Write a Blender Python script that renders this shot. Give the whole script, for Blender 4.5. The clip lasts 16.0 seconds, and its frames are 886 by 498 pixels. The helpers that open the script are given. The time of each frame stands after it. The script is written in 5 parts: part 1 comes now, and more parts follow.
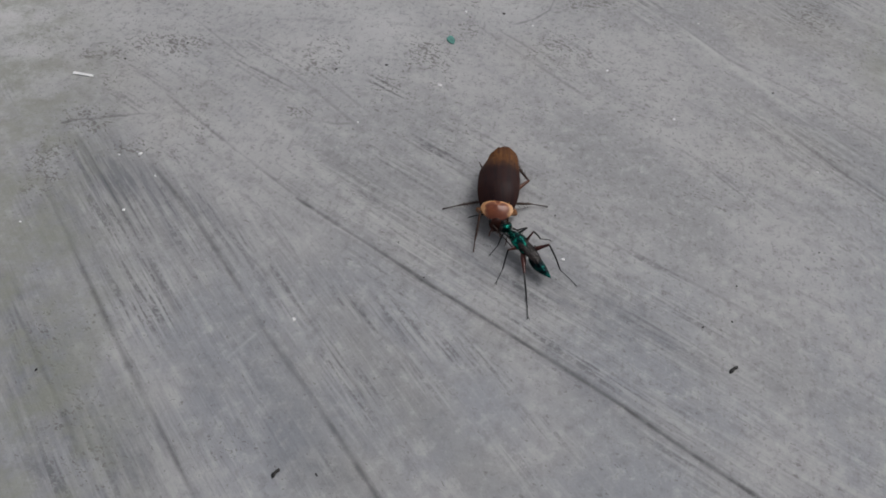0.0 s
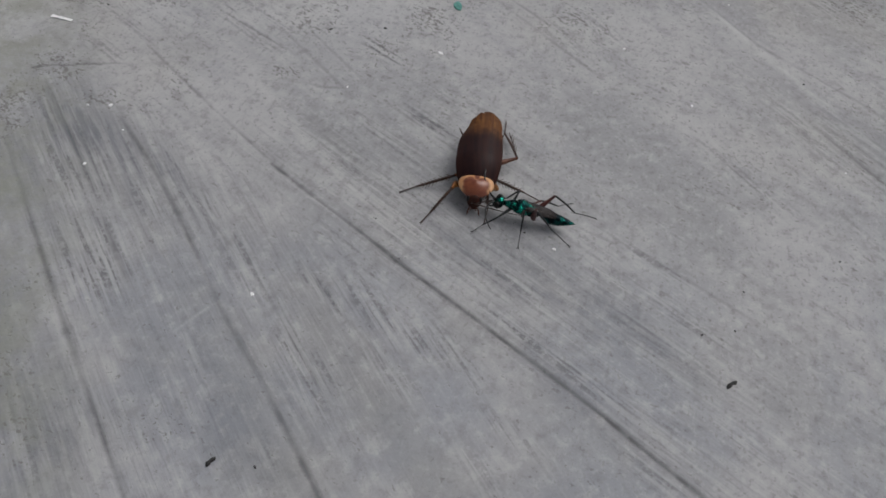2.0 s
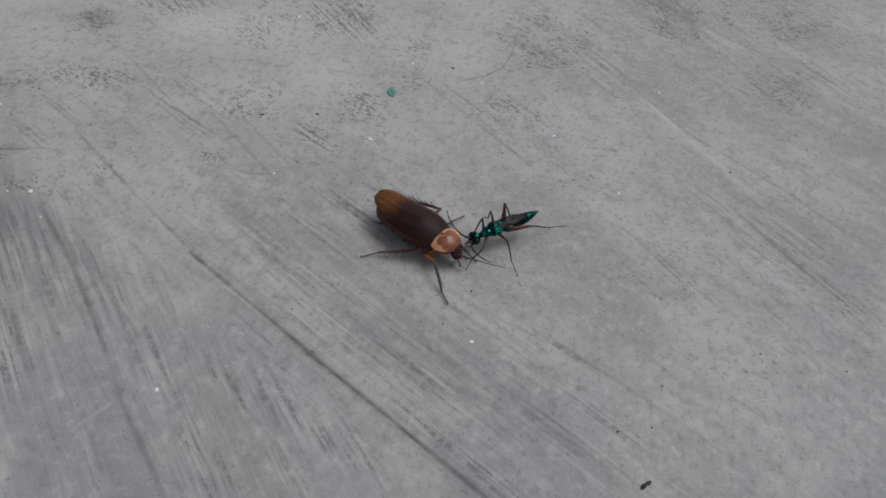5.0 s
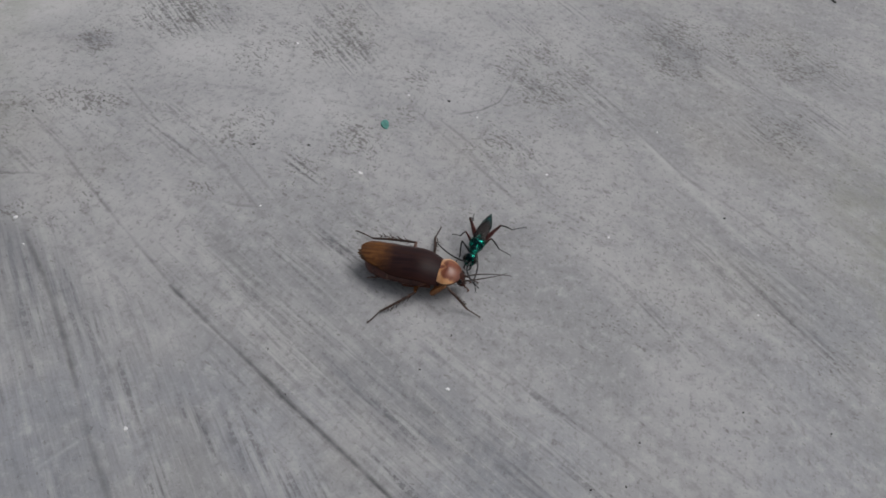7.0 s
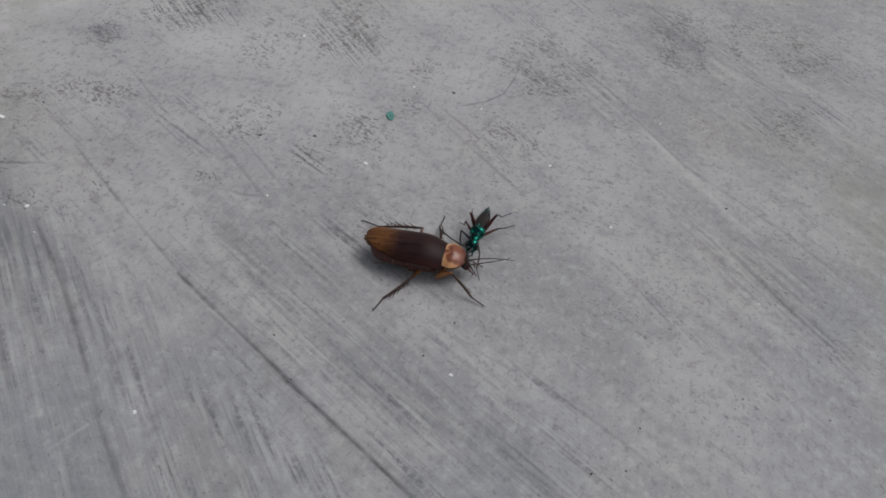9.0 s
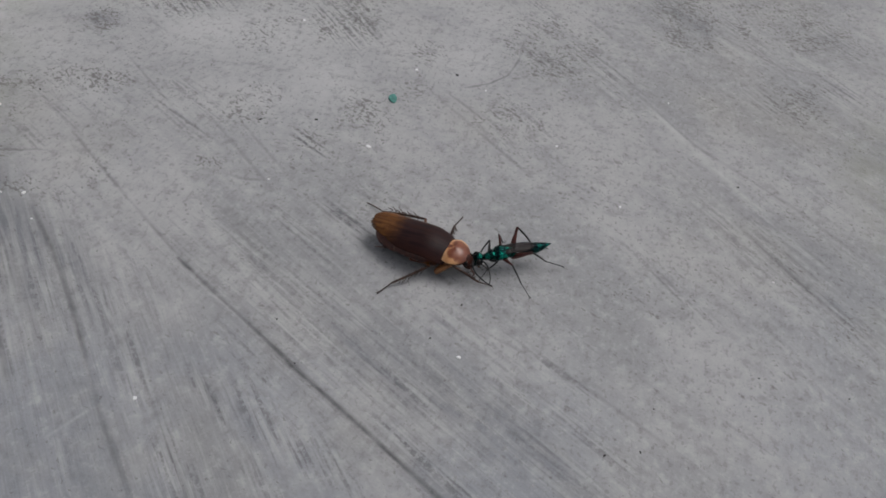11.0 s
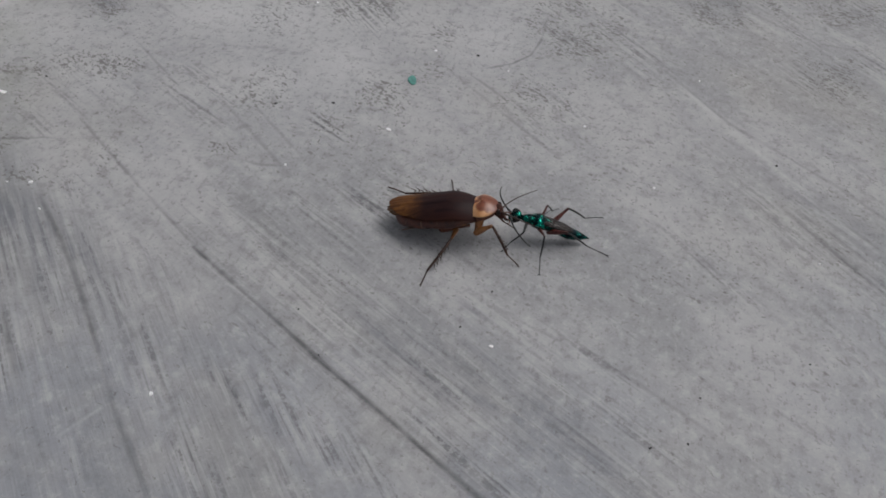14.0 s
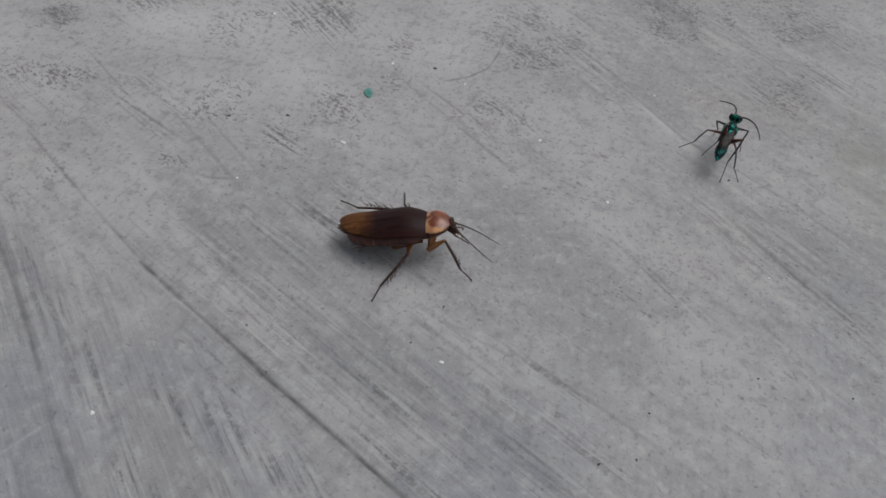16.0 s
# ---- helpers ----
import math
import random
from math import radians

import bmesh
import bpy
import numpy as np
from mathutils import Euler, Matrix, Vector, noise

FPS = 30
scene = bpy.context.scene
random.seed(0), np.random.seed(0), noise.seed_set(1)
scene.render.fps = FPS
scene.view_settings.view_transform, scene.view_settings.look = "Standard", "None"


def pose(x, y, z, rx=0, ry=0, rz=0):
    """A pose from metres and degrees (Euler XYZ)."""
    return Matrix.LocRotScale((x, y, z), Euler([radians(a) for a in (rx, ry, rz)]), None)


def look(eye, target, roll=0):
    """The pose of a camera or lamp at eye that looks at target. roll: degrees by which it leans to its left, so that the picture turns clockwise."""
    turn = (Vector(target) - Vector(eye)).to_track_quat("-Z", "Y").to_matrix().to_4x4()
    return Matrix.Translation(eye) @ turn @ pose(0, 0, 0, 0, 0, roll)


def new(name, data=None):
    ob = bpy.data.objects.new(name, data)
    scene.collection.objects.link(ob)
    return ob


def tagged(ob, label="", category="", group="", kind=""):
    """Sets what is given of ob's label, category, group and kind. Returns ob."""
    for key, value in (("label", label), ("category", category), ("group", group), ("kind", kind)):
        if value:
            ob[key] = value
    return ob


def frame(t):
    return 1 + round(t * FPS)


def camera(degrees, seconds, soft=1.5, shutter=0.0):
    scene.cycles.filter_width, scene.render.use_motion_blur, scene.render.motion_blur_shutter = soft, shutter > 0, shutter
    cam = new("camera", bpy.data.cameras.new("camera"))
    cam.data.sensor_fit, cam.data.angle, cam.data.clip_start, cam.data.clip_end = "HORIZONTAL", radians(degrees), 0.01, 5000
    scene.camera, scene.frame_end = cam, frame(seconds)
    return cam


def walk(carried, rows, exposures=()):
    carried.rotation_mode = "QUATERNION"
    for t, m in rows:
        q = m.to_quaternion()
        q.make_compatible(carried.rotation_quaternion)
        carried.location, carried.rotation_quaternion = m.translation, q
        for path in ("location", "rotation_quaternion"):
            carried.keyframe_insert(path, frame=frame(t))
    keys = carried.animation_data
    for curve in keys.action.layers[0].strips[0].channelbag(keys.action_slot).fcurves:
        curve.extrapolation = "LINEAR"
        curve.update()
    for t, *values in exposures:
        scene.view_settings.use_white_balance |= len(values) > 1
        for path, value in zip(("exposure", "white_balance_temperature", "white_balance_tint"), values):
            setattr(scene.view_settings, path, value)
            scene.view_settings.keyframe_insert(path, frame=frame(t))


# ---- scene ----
# A brushed concrete floor on which an emerald wasp holds and then leaves a cockroach.

# ---- camera ----
cam = camera(57.3, 16.0, soft=1.65)
PATH = [
    (0, 0.0000, 0.0000, 0.2100, 0.00, -50.12, 2.82),
    (0.2, 0.0029, 0.0029, 0.2044, -0.13, -49.91, 3.66),
    (0.5, 0.0049, 0.0054, 0.2006, 0.35, -50.30, 3.88),
    (1, 0.0088, 0.0089, 0.1947, 0.99, -50.30, 4.71),
    (1.5, 0.0117, 0.0114, 0.1939, 3.10, -50.92, 4.08),
    (2, 0.0142, 0.0150, 0.1916, 2.75, -51.26, 4.62),
    (2.2, 0.0144, 0.0169, 0.1912, 2.56, -50.12, 4.53),
    (2.5, 0.0187, 0.0185, 0.1923, 2.01, -50.36, 5.07),
    (3, 0.0208, 0.0197, 0.1930, 1.93, -49.69, 5.01),
    (3.5, 0.0203, 0.0197, 0.1925, 1.11, -49.72, 5.66),
    (4, 0.0229, 0.0221, 0.1956, 0.85, -48.86, 5.56),
    (4.2, 0.0256, 0.0217, 0.1952, 1.23, -48.32, 5.24),
    (6.5, 0.0387, 0.0372, 0.2013, 2.08, -46.07, 7.18),
    (7, 0.0418, 0.0375, 0.2025, 3.17, -46.44, 6.49),
    (7.5, 0.0439, 0.0350, 0.2030, 3.07, -46.15, 6.66),
    (8, 0.0450, 0.0340, 0.2058, 3.09, -46.22, 6.75),
    (8.5, 0.0445, 0.0329, 0.2050, 3.65, -46.21, 6.19),
    (9, 0.0435, 0.0335, 0.2035, 3.88, -46.77, 6.08),
    (11.3, 0.0437, 0.0332, 0.1902, 4.57, -46.76, 4.42),
    (11.5, 0.0421, 0.0332, 0.1865, 4.75, -46.64, 3.81),
    (12, 0.0372, 0.0349, 0.1831, 4.48, -46.94, 3.88),
    (12.5, 0.0367, 0.0370, 0.1834, 4.95, -46.90, 3.67),
    (13, 0.0360, 0.0375, 0.1835, 4.65, -46.77, 3.96),
    (13.5, 0.0374, 0.0381, 0.1826, 4.73, -46.96, 3.86),
    (14, 0.0374, 0.0382, 0.1822, 5.09, -46.94, 3.57),
    (14.5, 0.0372, 0.0391, 0.1811, 4.95, -46.88, 3.68),
    (15, 0.0397, 0.0394, 0.1805, 4.90, -47.08, 3.63),
    (15.1, 0.0400, 0.0394, 0.1804, 4.46, -47.01, 3.95),
    (15.2, 0.0406, 0.0393, 0.1803, 3.70, -46.90, 4.51),
    (15.3, 0.0412, 0.0392, 0.1802, 2.91, -46.79, 5.09),
    (15.5, 0.0414, 0.0392, 0.1801, 2.68, -46.76, 5.26),
    (16, 0.0432, 0.0412, 0.1828, 2.34, -46.18, 5.56),
]
walk(cam, [(t, pose(x, y, z, 90 + pitch, 0, yaw) @ pose(0, 0, 0, 0, 0, roll)) for t, x, y, z, yaw, pitch, roll in PATH],
     exposures=((0.0, 0.0, 6500, 10), (16.0, 0.0, 6500, 10)))

# ---- light: an overcast sky, brighter towards one side ----
SUN_EL, SUN_AZ = radians(56), radians(38)
world = bpy.data.worlds.new("overcast_sky")
scene.world = world
world.use_nodes = True
wn = world.node_tree.nodes
sky = wn.new("ShaderNodeTexSky")
sky.sky_type, sky.sun_disc = "NISHITA", False
sky.sun_elevation, sky.sun_rotation = SUN_EL, radians(90) - SUN_AZ
sky.air_density, sky.dust_density, sky.ozone_density = 1.0, 6.0, 1.0
grey = wn.new("ShaderNodeHueSaturation")
grey.inputs["Saturation"].default_value = 0.25
world.node_tree.links.new(sky.outputs["Color"], grey.inputs["Color"])
world.node_tree.links.new(grey.outputs["Color"], wn["Background"].inputs["Color"])
wn["Background"].inputs["Strength"].default_value = 0.0890
sun_data = bpy.data.lights.new("sun", "SUN")
sun_data.energy, sun_data.angle, sun_data.color = 0.72, radians(38), (1.0, 0.97, 0.95)
sun = new("sun", sun_data)
sun.matrix_world = look((math.cos(SUN_AZ) * math.cos(SUN_EL), math.sin(SUN_AZ) * math.cos(SUN_EL), math.sin(SUN_EL)), (0, 0, 0))


# ---- materials ----
class Mat:
    """A node material under construction."""

    def __init__(self, name):
        self.m = bpy.data.materials.new(name)
        self.m.use_nodes = True
        self.n, self.l = self.m.node_tree.nodes, self.m.node_tree.links
        self.b = self.n["Principled BSDF"]

    def put(self, socket, value):
        if isinstance(value, bpy.types.NodeSocket):
            self.l.new(value, socket)
        elif value is not None:
            socket.default_value = value

    def set(self, **kw):
        for key, value in kw.items():
            self.put(self.b.inputs[key.replace("_", " ")], value)
        return self

    def coord(self, which="Object"):
        return self.n.new("ShaderNodeTexCoord").outputs[which]

    def position(self):
        return self.n.new("ShaderNodeNewGeometry").outputs["Position"]

    def attr(self, name):
        a = self.n.new("ShaderNodeAttribute")
        a.attribute_name = name
        return a.outputs["Fac"]

    def mapping(self, vec, rot=0.0, scale=(1, 1, 1), loc=(0, 0, 0)):
        """First turned by -rot degrees about z, then scaled."""
        a = self.n.new("ShaderNodeVectorRotate")
        a.rotation_type = "Z_AXIS"
        a.inputs["Angle"].default_value = radians(-rot)
        self.l.new(vec, a.inputs["Vector"])
        b = self.n.new("ShaderNodeMapping")
        b.inputs["Scale"].default_value, b.inputs["Location"].default_value = scale, loc
        self.l.new(a.outputs[0], b.inputs["Vector"])
        return b.outputs[0]

    def noise(self, vec, scale, detail=3.0, rough=0.55, dist=0.0):
        t = self.n.new("ShaderNodeTexNoise")
        t.inputs["Scale"].default_value, t.inputs["Detail"].default_value = scale, detail
        t.inputs["Roughness"].default_value, t.inputs["Distortion"].default_value = rough, dist
        self.l.new(vec, t.inputs["Vector"])
        return t.outputs["Fac"]

    def voronoi(self, vec, scale):
        t = self.n.new("ShaderNodeTexVoronoi")
        t.inputs["Scale"].default_value = scale
        self.l.new(vec, t.inputs["Vector"])
        return t.outputs["Distance"]

    def shaken(self, vec, scale, size):
        """The place, shifted by fine noise."""
        t = self.n.new("ShaderNodeTexNoise")
        t.inputs["Scale"].default_value, t.inputs["Detail"].default_value = scale, 2.0
        self.l.new(vec, t.inputs["Vector"])
        m = self.n.new("ShaderNodeVectorMath")
        m.operation = "MULTIPLY_ADD"
        self.l.new(t.outputs["Color"], m.inputs[0])
        m.inputs[1].default_value = (size, size, 0)
        self.l.new(vec, m.inputs[2])
        return m.outputs[0]

    def ramp(self, fac, lo, hi, a=0.0, b=1.0):
        t = self.n.new("ShaderNodeMapRange")
        t.interpolation_type = "SMOOTHSTEP"
        for key, value in (("From Min", lo), ("From Max", hi), ("To Min", a), ("To Max", b)):
            t.inputs[key].default_value = value
        self.l.new(fac, t.inputs["Value"])
        return t.outputs[0]

    def math(self, op, a, b=None, clamp=False):
        t = self.n.new("ShaderNodeMath")
        t.operation, t.use_clamp = op, clamp
        self.put(t.inputs[0], a)
        self.put(t.inputs[1], b)
        return t.outputs[0]

    def mix(self, fac, a, b):
        t = self.n.new("ShaderNodeMix")
        t.data_type = "RGBA"
        self.put(t.inputs["Factor"], fac)
        self.put(t.inputs["A"], (*a, 1) if isinstance(a, tuple) else a)
        self.put(t.inputs["B"], (*b, 1) if isinstance(b, tuple) else b)
        return t.outputs["Result"]

    def split(self, vec):
        t = self.n.new("ShaderNodeSeparateXYZ")
        self.l.new(vec, t.inputs[0])
        return t.outputs

    def bump(self, height, strength, distance):
        t = self.n.new("ShaderNodeBump")
        t.inputs["Strength"].default_value, t.inputs["Distance"].default_value = strength, distance
        self.l.new(height, t.inputs["Height"])
        self.l.new(t.outputs[0], self.b.inputs["Normal"])
        return self


def concrete():
    k = Mat("brushed_concrete")
    p = k.position()

    def streak(angle, along, across, seed):
        wide = k.noise(k.mapping(p, angle, (along * 0.6, across * 0.20, 1), (seed, 0, 0)), 1.0, 2.0, 0.6)
        fine = k.noise(k.mapping(p, angle, (along, across, 1), (seed + 5, 3, 0)), 1.0, 3.0, 0.65)
        thin = k.noise(k.mapping(p, angle, (along * 2.5, across * 2.6, 1), (seed + 9, 6, 0)), 1.0, 2.0, 0.6)
        return k.math("ADD", k.math("ADD", k.math("MULTIPLY", wide, 0.36), k.math("MULTIPLY", fine, 0.50)), k.math("MULTIPLY", thin, 0.14))

    left, mid, far = streak(-53.5, 38, 520, 1.0), streak(-35.5, 34, 500, 7.0), streak(-46, 38, 500, 13.0)
    k_left, k_far = k.attr("left"), k.attr("far")
    s = k.math("ADD", k.math("MULTIPLY", left, k_left), k.math("MULTIPLY", mid, k.math("SUBTRACT", 1.0, k_left)))
    s = k.math("ADD", k.math("MULTIPLY", far, k_far), k.math("MULTIPLY", s, k.math("SUBTRACT", 1.0, k_far)))
    # bristle lines, hair-fine and coarse, each way
    def each_way(along, across, detail):
        a, b, c = (k.noise(k.mapping(p, deg, (along, across, 1), (n, 4, 0)), 1.0, detail, 0.6, 0.12) for deg, n in ((-53.5, 2.0), (-35.5, 5.0), (-50, 8.0)))
        v = k.math("ADD", k.math("MULTIPLY", a, k_left), k.math("MULTIPLY", b, k.math("SUBTRACT", 1.0, k_left)))
        return k.math("ADD", k.math("MULTIPLY", c, k_far), k.math("MULTIPLY", v, k.math("SUBTRACT", 1.0, k_far)))

    hair, line = each_way(70, 1500, 2.0), each_way(34, 640, 1.5)
    # where the streaks show strongly and where the trowel left it smooth
    patch = k.ramp(k.noise(k.mapping(p, -44, (11, 26, 1), (3, 1, 0)), 1.0, 3.0, 0.55), 0.36, 0.60)
    show = k.math("MULTIPLY", k.math("ADD", 0.22, k.math("MULTIPLY", patch, 0.78)), k.attr("brushed"))
    ragged = k.ramp(k.noise(p, 420.0, 4.0, 0.7), 0.34, 0.60, 0.25, 1.0)
    streaks = k.math("MULTIPLY", k.math("MULTIPLY", k.ramp(s, 0.495, 0.61), show), ragged)
    pale = k.math("MULTIPLY", k.ramp(s, 0.49, 0.38), k.math("ADD", 0.4, k.math("MULTIPLY", show, 0.6)))
    stroke = k.attr("stroke")
    dash = k.math("MULTIPLY", k.math("MULTIPLY", k.ramp(line, 0.50, 0.60), stroke), k.ramp(k.noise(p, 520.0, 3.0, 0.7), 0.38, 0.56, 0.10, 1.0))
    # fine dark pores and dashes, in clusters
    open_pores = k.attr("pitted")

    rough = k.shaken(p, 1100.0, 0.0015)

    def pores(angle, a, b, seed, share):
        n = k.noise(k.mapping(rough, angle, (a, b, 1), (seed, 9, 0)), 1.0, 2.0, 0.55)
        return k.ramp(k.math("ADD", n, k.math("MULTIPLY", open_pores, share)), 0.685, 0.765)

    dots = k.math("MAXIMUM", pores(-47, 330, 850, 2.0, 0.140), k.math("MAXIMUM", pores(-8, 360, 780, 8.0, 0.125), pores(62, 520, 780, 5.0, 0.120)))
    dots = k.math("MAXIMUM", dots, k.math("MULTIPLY", pores(-28, 210, 430, 11.0, 0.120), 0.85))
    pits = k.math("MINIMUM", k.math("MULTIPLY", dots, k.ramp(open_pores, 0.2, 0.7, 0.75, 1.35)), 1.0)
    grain = k.noise(p, 1250.0, 2.0, 0.6)
    mottle = k.noise(p, 190.0, 4.0, 0.66)
    blotch = k.noise(k.mapping(p, -40, (13, 22, 1), (1, 1, 0)), 1.0, 6.0, 0.66)
    groove = k.attr("groove")
    smudge_dim = k.math("MULTIPLY", k.attr("smudge_dim"), k.math("ADD", 0.30, k.ramp(s, 0.40, 0.60, 0.0, 0.9)))
    c = k.mix(k.ramp(blotch, 0.40, 0.60), (0.275, 0.278, 0.292), (0.362, 0.363, 0.370))
    band = k.noise(k.mapping(p, -45, (5, 62, 1), (6, 2, 0)), 1.0, 3.0, 0.6)
    c = k.mix(k.math("MULTIPLY", k.ramp(band, 0.52, 0.66, 0.0, 0.5), k.attr("brushed")), c, (0.215, 0.216, 0.222))
    c = k.mix(k.math("MULTIPLY", k.ramp(band, 0.48, 0.34, 0.0, 0.5), k.math("ADD", k.attr("brushed"), 0.2)), c, (0.430, 0.430, 0.432))
    # paler far floor: a brightness lift painted into the base colour
    c = k.mix(k.math("MULTIPLY", k.attr("pale_lift"), 0.80, True), c, (0.466, 0.470, 0.478))
    cool_falloff = k.math("MULTIPLY", k.attr("cool_falloff"), k.ramp(k.noise(p, 24.0, 4.0, 0.6), 0.38, 0.62))
    c = k.mix(k.math("MULTIPLY", cool_falloff, 0.60), c, (0.224, 0.240, 0.279))
    c = k.mix(k.math("MULTIPLY", pale, 0.42), c, (0.430, 0.428, 0.430))
    c = k.mix(k.ramp(k.noise(p, 10.0, 3.0, 0.55), 0.52, 0.72, 0.0, 0.40), c, (0.325, 0.312, 0.290))
    c = k.mix(k.ramp(mottle, 0.51, 0.68, 0.0, 0.42), c, (0.185, 0.185, 0.190))
    c = k.mix(k.ramp(mottle, 0.48, 0.32, 0.0, 0.36), c, (0.450, 0.450, 0.455))
    fleck = k.noise(k.mapping(p, 80, (400, 520, 1), (2, 7, 0)), 1.0, 3.0, 0.62)
    calm = k.math("SUBTRACT", 1.0, k.math("MULTIPLY", k_left, 0.55))
    c = k.mix(k.math("MULTIPLY", k.ramp(fleck, 0.56, 0.66, 0.0, 0.40), calm), c, (0.155, 0.150, 0.150))
    c = k.mix(k.math("MULTIPLY", k.ramp(fleck, 0.46, 0.32, 0.0, 0.28), calm), c, (0.450, 0.450, 0.452))
    c = k.mix(k.math("MULTIPLY", streaks, 0.30), c, (0.150, 0.151, 0.158))
    c = k.mix(k.math("MULTIPLY", k.math("MULTIPLY", k.math("MULTIPLY", k.ramp(hair, 0.55, 0.66), show), ragged), 0.20), c, (0.140, 0.141, 0.148))
    c = k.mix(k.math("MULTIPLY", k.math("MULTIPLY", k.ramp(hair, 0.44, 0.35), show), 0.10), c, (0.440, 0.440, 0.445))
    c = k.mix(k.math("MULTIPLY", k.math("MULTIPLY", k.ramp(line, 0.47, 0.37), stroke), 0.45, True), c, (0.440, 0.441, 0.446))
    c = k.mix(k.math("MULTIPLY", dash, 0.80, True), c, (0.115, 0.117, 0.125))
    c = k.mix(k.math("MULTIPLY", smudge_dim, 0.74), c, (0.119, 0.126, 0.150))
    c = k.mix(k.math("MULTIPLY", pits, 0.70), c, (0.112, 0.107, 0.102))
    c = k.mix(k.math("MULTIPLY", k.attr("ridge"), 0.5), c, (0.50, 0.503, 0.507))
    c = k.mix(k.math("MULTIPLY", groove, k.ramp(k.noise(p, 160.0, 2.0), 0.3, 0.7, 0.65, 1.0)), c, (0.082, 0.084, 0.090))
    # green-grey lens tint, mixed into the concrete in patches
    c = k.mix(k.math("MULTIPLY", k.attr("edge_tint"), k.ramp(k.noise(p, 60.0, 5.0, 0.7), 0.38, 0.64, 0.0, 0.75)), c, (0.232, 0.240, 0.205))
    c = k.mix(k.ramp(grain, 0.56, 0.72, 0.0, 0.10), c, (0.50, 0.50, 0.50))
    c = k.mix(k.ramp(grain, 0.44, 0.30, 0.0, 0.10), c, (0.12, 0.12, 0.12))
    h = k.math("SUBTRACT", k.math("ADD", k.math("MULTIPLY", grain, 0.4), k.math("MULTIPLY", mottle, 0.5)), k.math("ADD", k.math("MULTIPLY", k.math("MAXIMUM", streaks, dash), 0.6), k.math("MULTIPLY", pits, 0.8)))
    k.set(Base_Color=c, Roughness=k.ramp(blotch, 0.2, 0.8, 0.58, 0.78), Specular_IOR_Level=0.4).bump(h, 0.45, 0.00022)
    return k.m


def chitin(name, dark, light, rough=0.3, scale=400.0, bumps=0.00006, transmit=0.0, gloss=0.5):
    k = Mat(name)
    p = k.coord()
    c = k.mix(k.ramp(k.noise(p, scale, 3.0, 0.6), 0.3, 0.7), dark, light)
    k.set(Base_Color=c, Roughness=k.ramp(k.noise(p, scale * 2.2, 2.0), 0.3, 0.7, rough * 0.75, rough * 1.35), Specular_IOR_Level=gloss)
    k.bump(k.noise(p, scale * 4, 2.0), 0.5, bumps)
    if transmit:
        k.set(Subsurface_Weight=transmit, Subsurface_Radius=(0.002, 0.0008, 0.0003), Subsurface_Scale=0.5)
    return k.m


def tegmen_material():
    k = Mat("leathery_wing_cover")
    p = k.coord()
    x = k.split(p)[0]
    veins = k.noise(k.mapping(p, 4, (90, 1100, 60)), 1.0, 2.0, 0.6)
    base = k.mix(k.ramp(veins, 0.38, 0.62), (0.0150, 0.0066, 0.0078), (0.0265, 0.0102, 0.0102))
    tip = k.mix(k.ramp(veins, 0.35, 0.65), (0.086, 0.034, 0.012), (0.148, 0.062, 0.020))
    wob = k.math("ADD", x, k.math("MULTIPLY", k.noise(p, 200.0, 3.0), 0.006))
    c = k.mix(k.ramp(wob, -0.0140, -0.0205), base, tip)
    edge = k.ramp(k.math("ABSOLUTE", k.split(p)[1]), 0.0050, 0.0078, 0.0, 0.40)
    c = k.mix(edge, c, (0.062, 0.019, 0.010))
    stain = k.ramp(k.noise(p, 260.0, 4.0, 0.65), 0.42, 0.66, 0.0, 0.5)
    c = k.mix(stain, c, (0.030, 0.012, 0.009))
    k.set(Base_Color=c, Roughness=k.ramp(veins, 0.3, 0.7, 0.40, 0.55), Specular_IOR_Level=0.11).bump(veins, 0.45, 0.00010)
    return k.m


def hind_wing_material():
    k = Mat("amber_hind_wing")
    p = k.coord()
    veins = k.noise(k.mapping(p, 0, (70, 1500, 60)), 1.0, 3.0, 0.6)
    c = k.mix(k.ramp(veins, 0.35, 0.62), (0.078, 0.034, 0.012), (0.160, 0.076, 0.026))
    k.set(Base_Color=c, Roughness=0.42, Specular_IOR_Level=0.3, Alpha=k.ramp(veins, 0.3, 0.7, 0.95, 0.72)).bump(veins, 0.4, 0.00008)
    return k.m


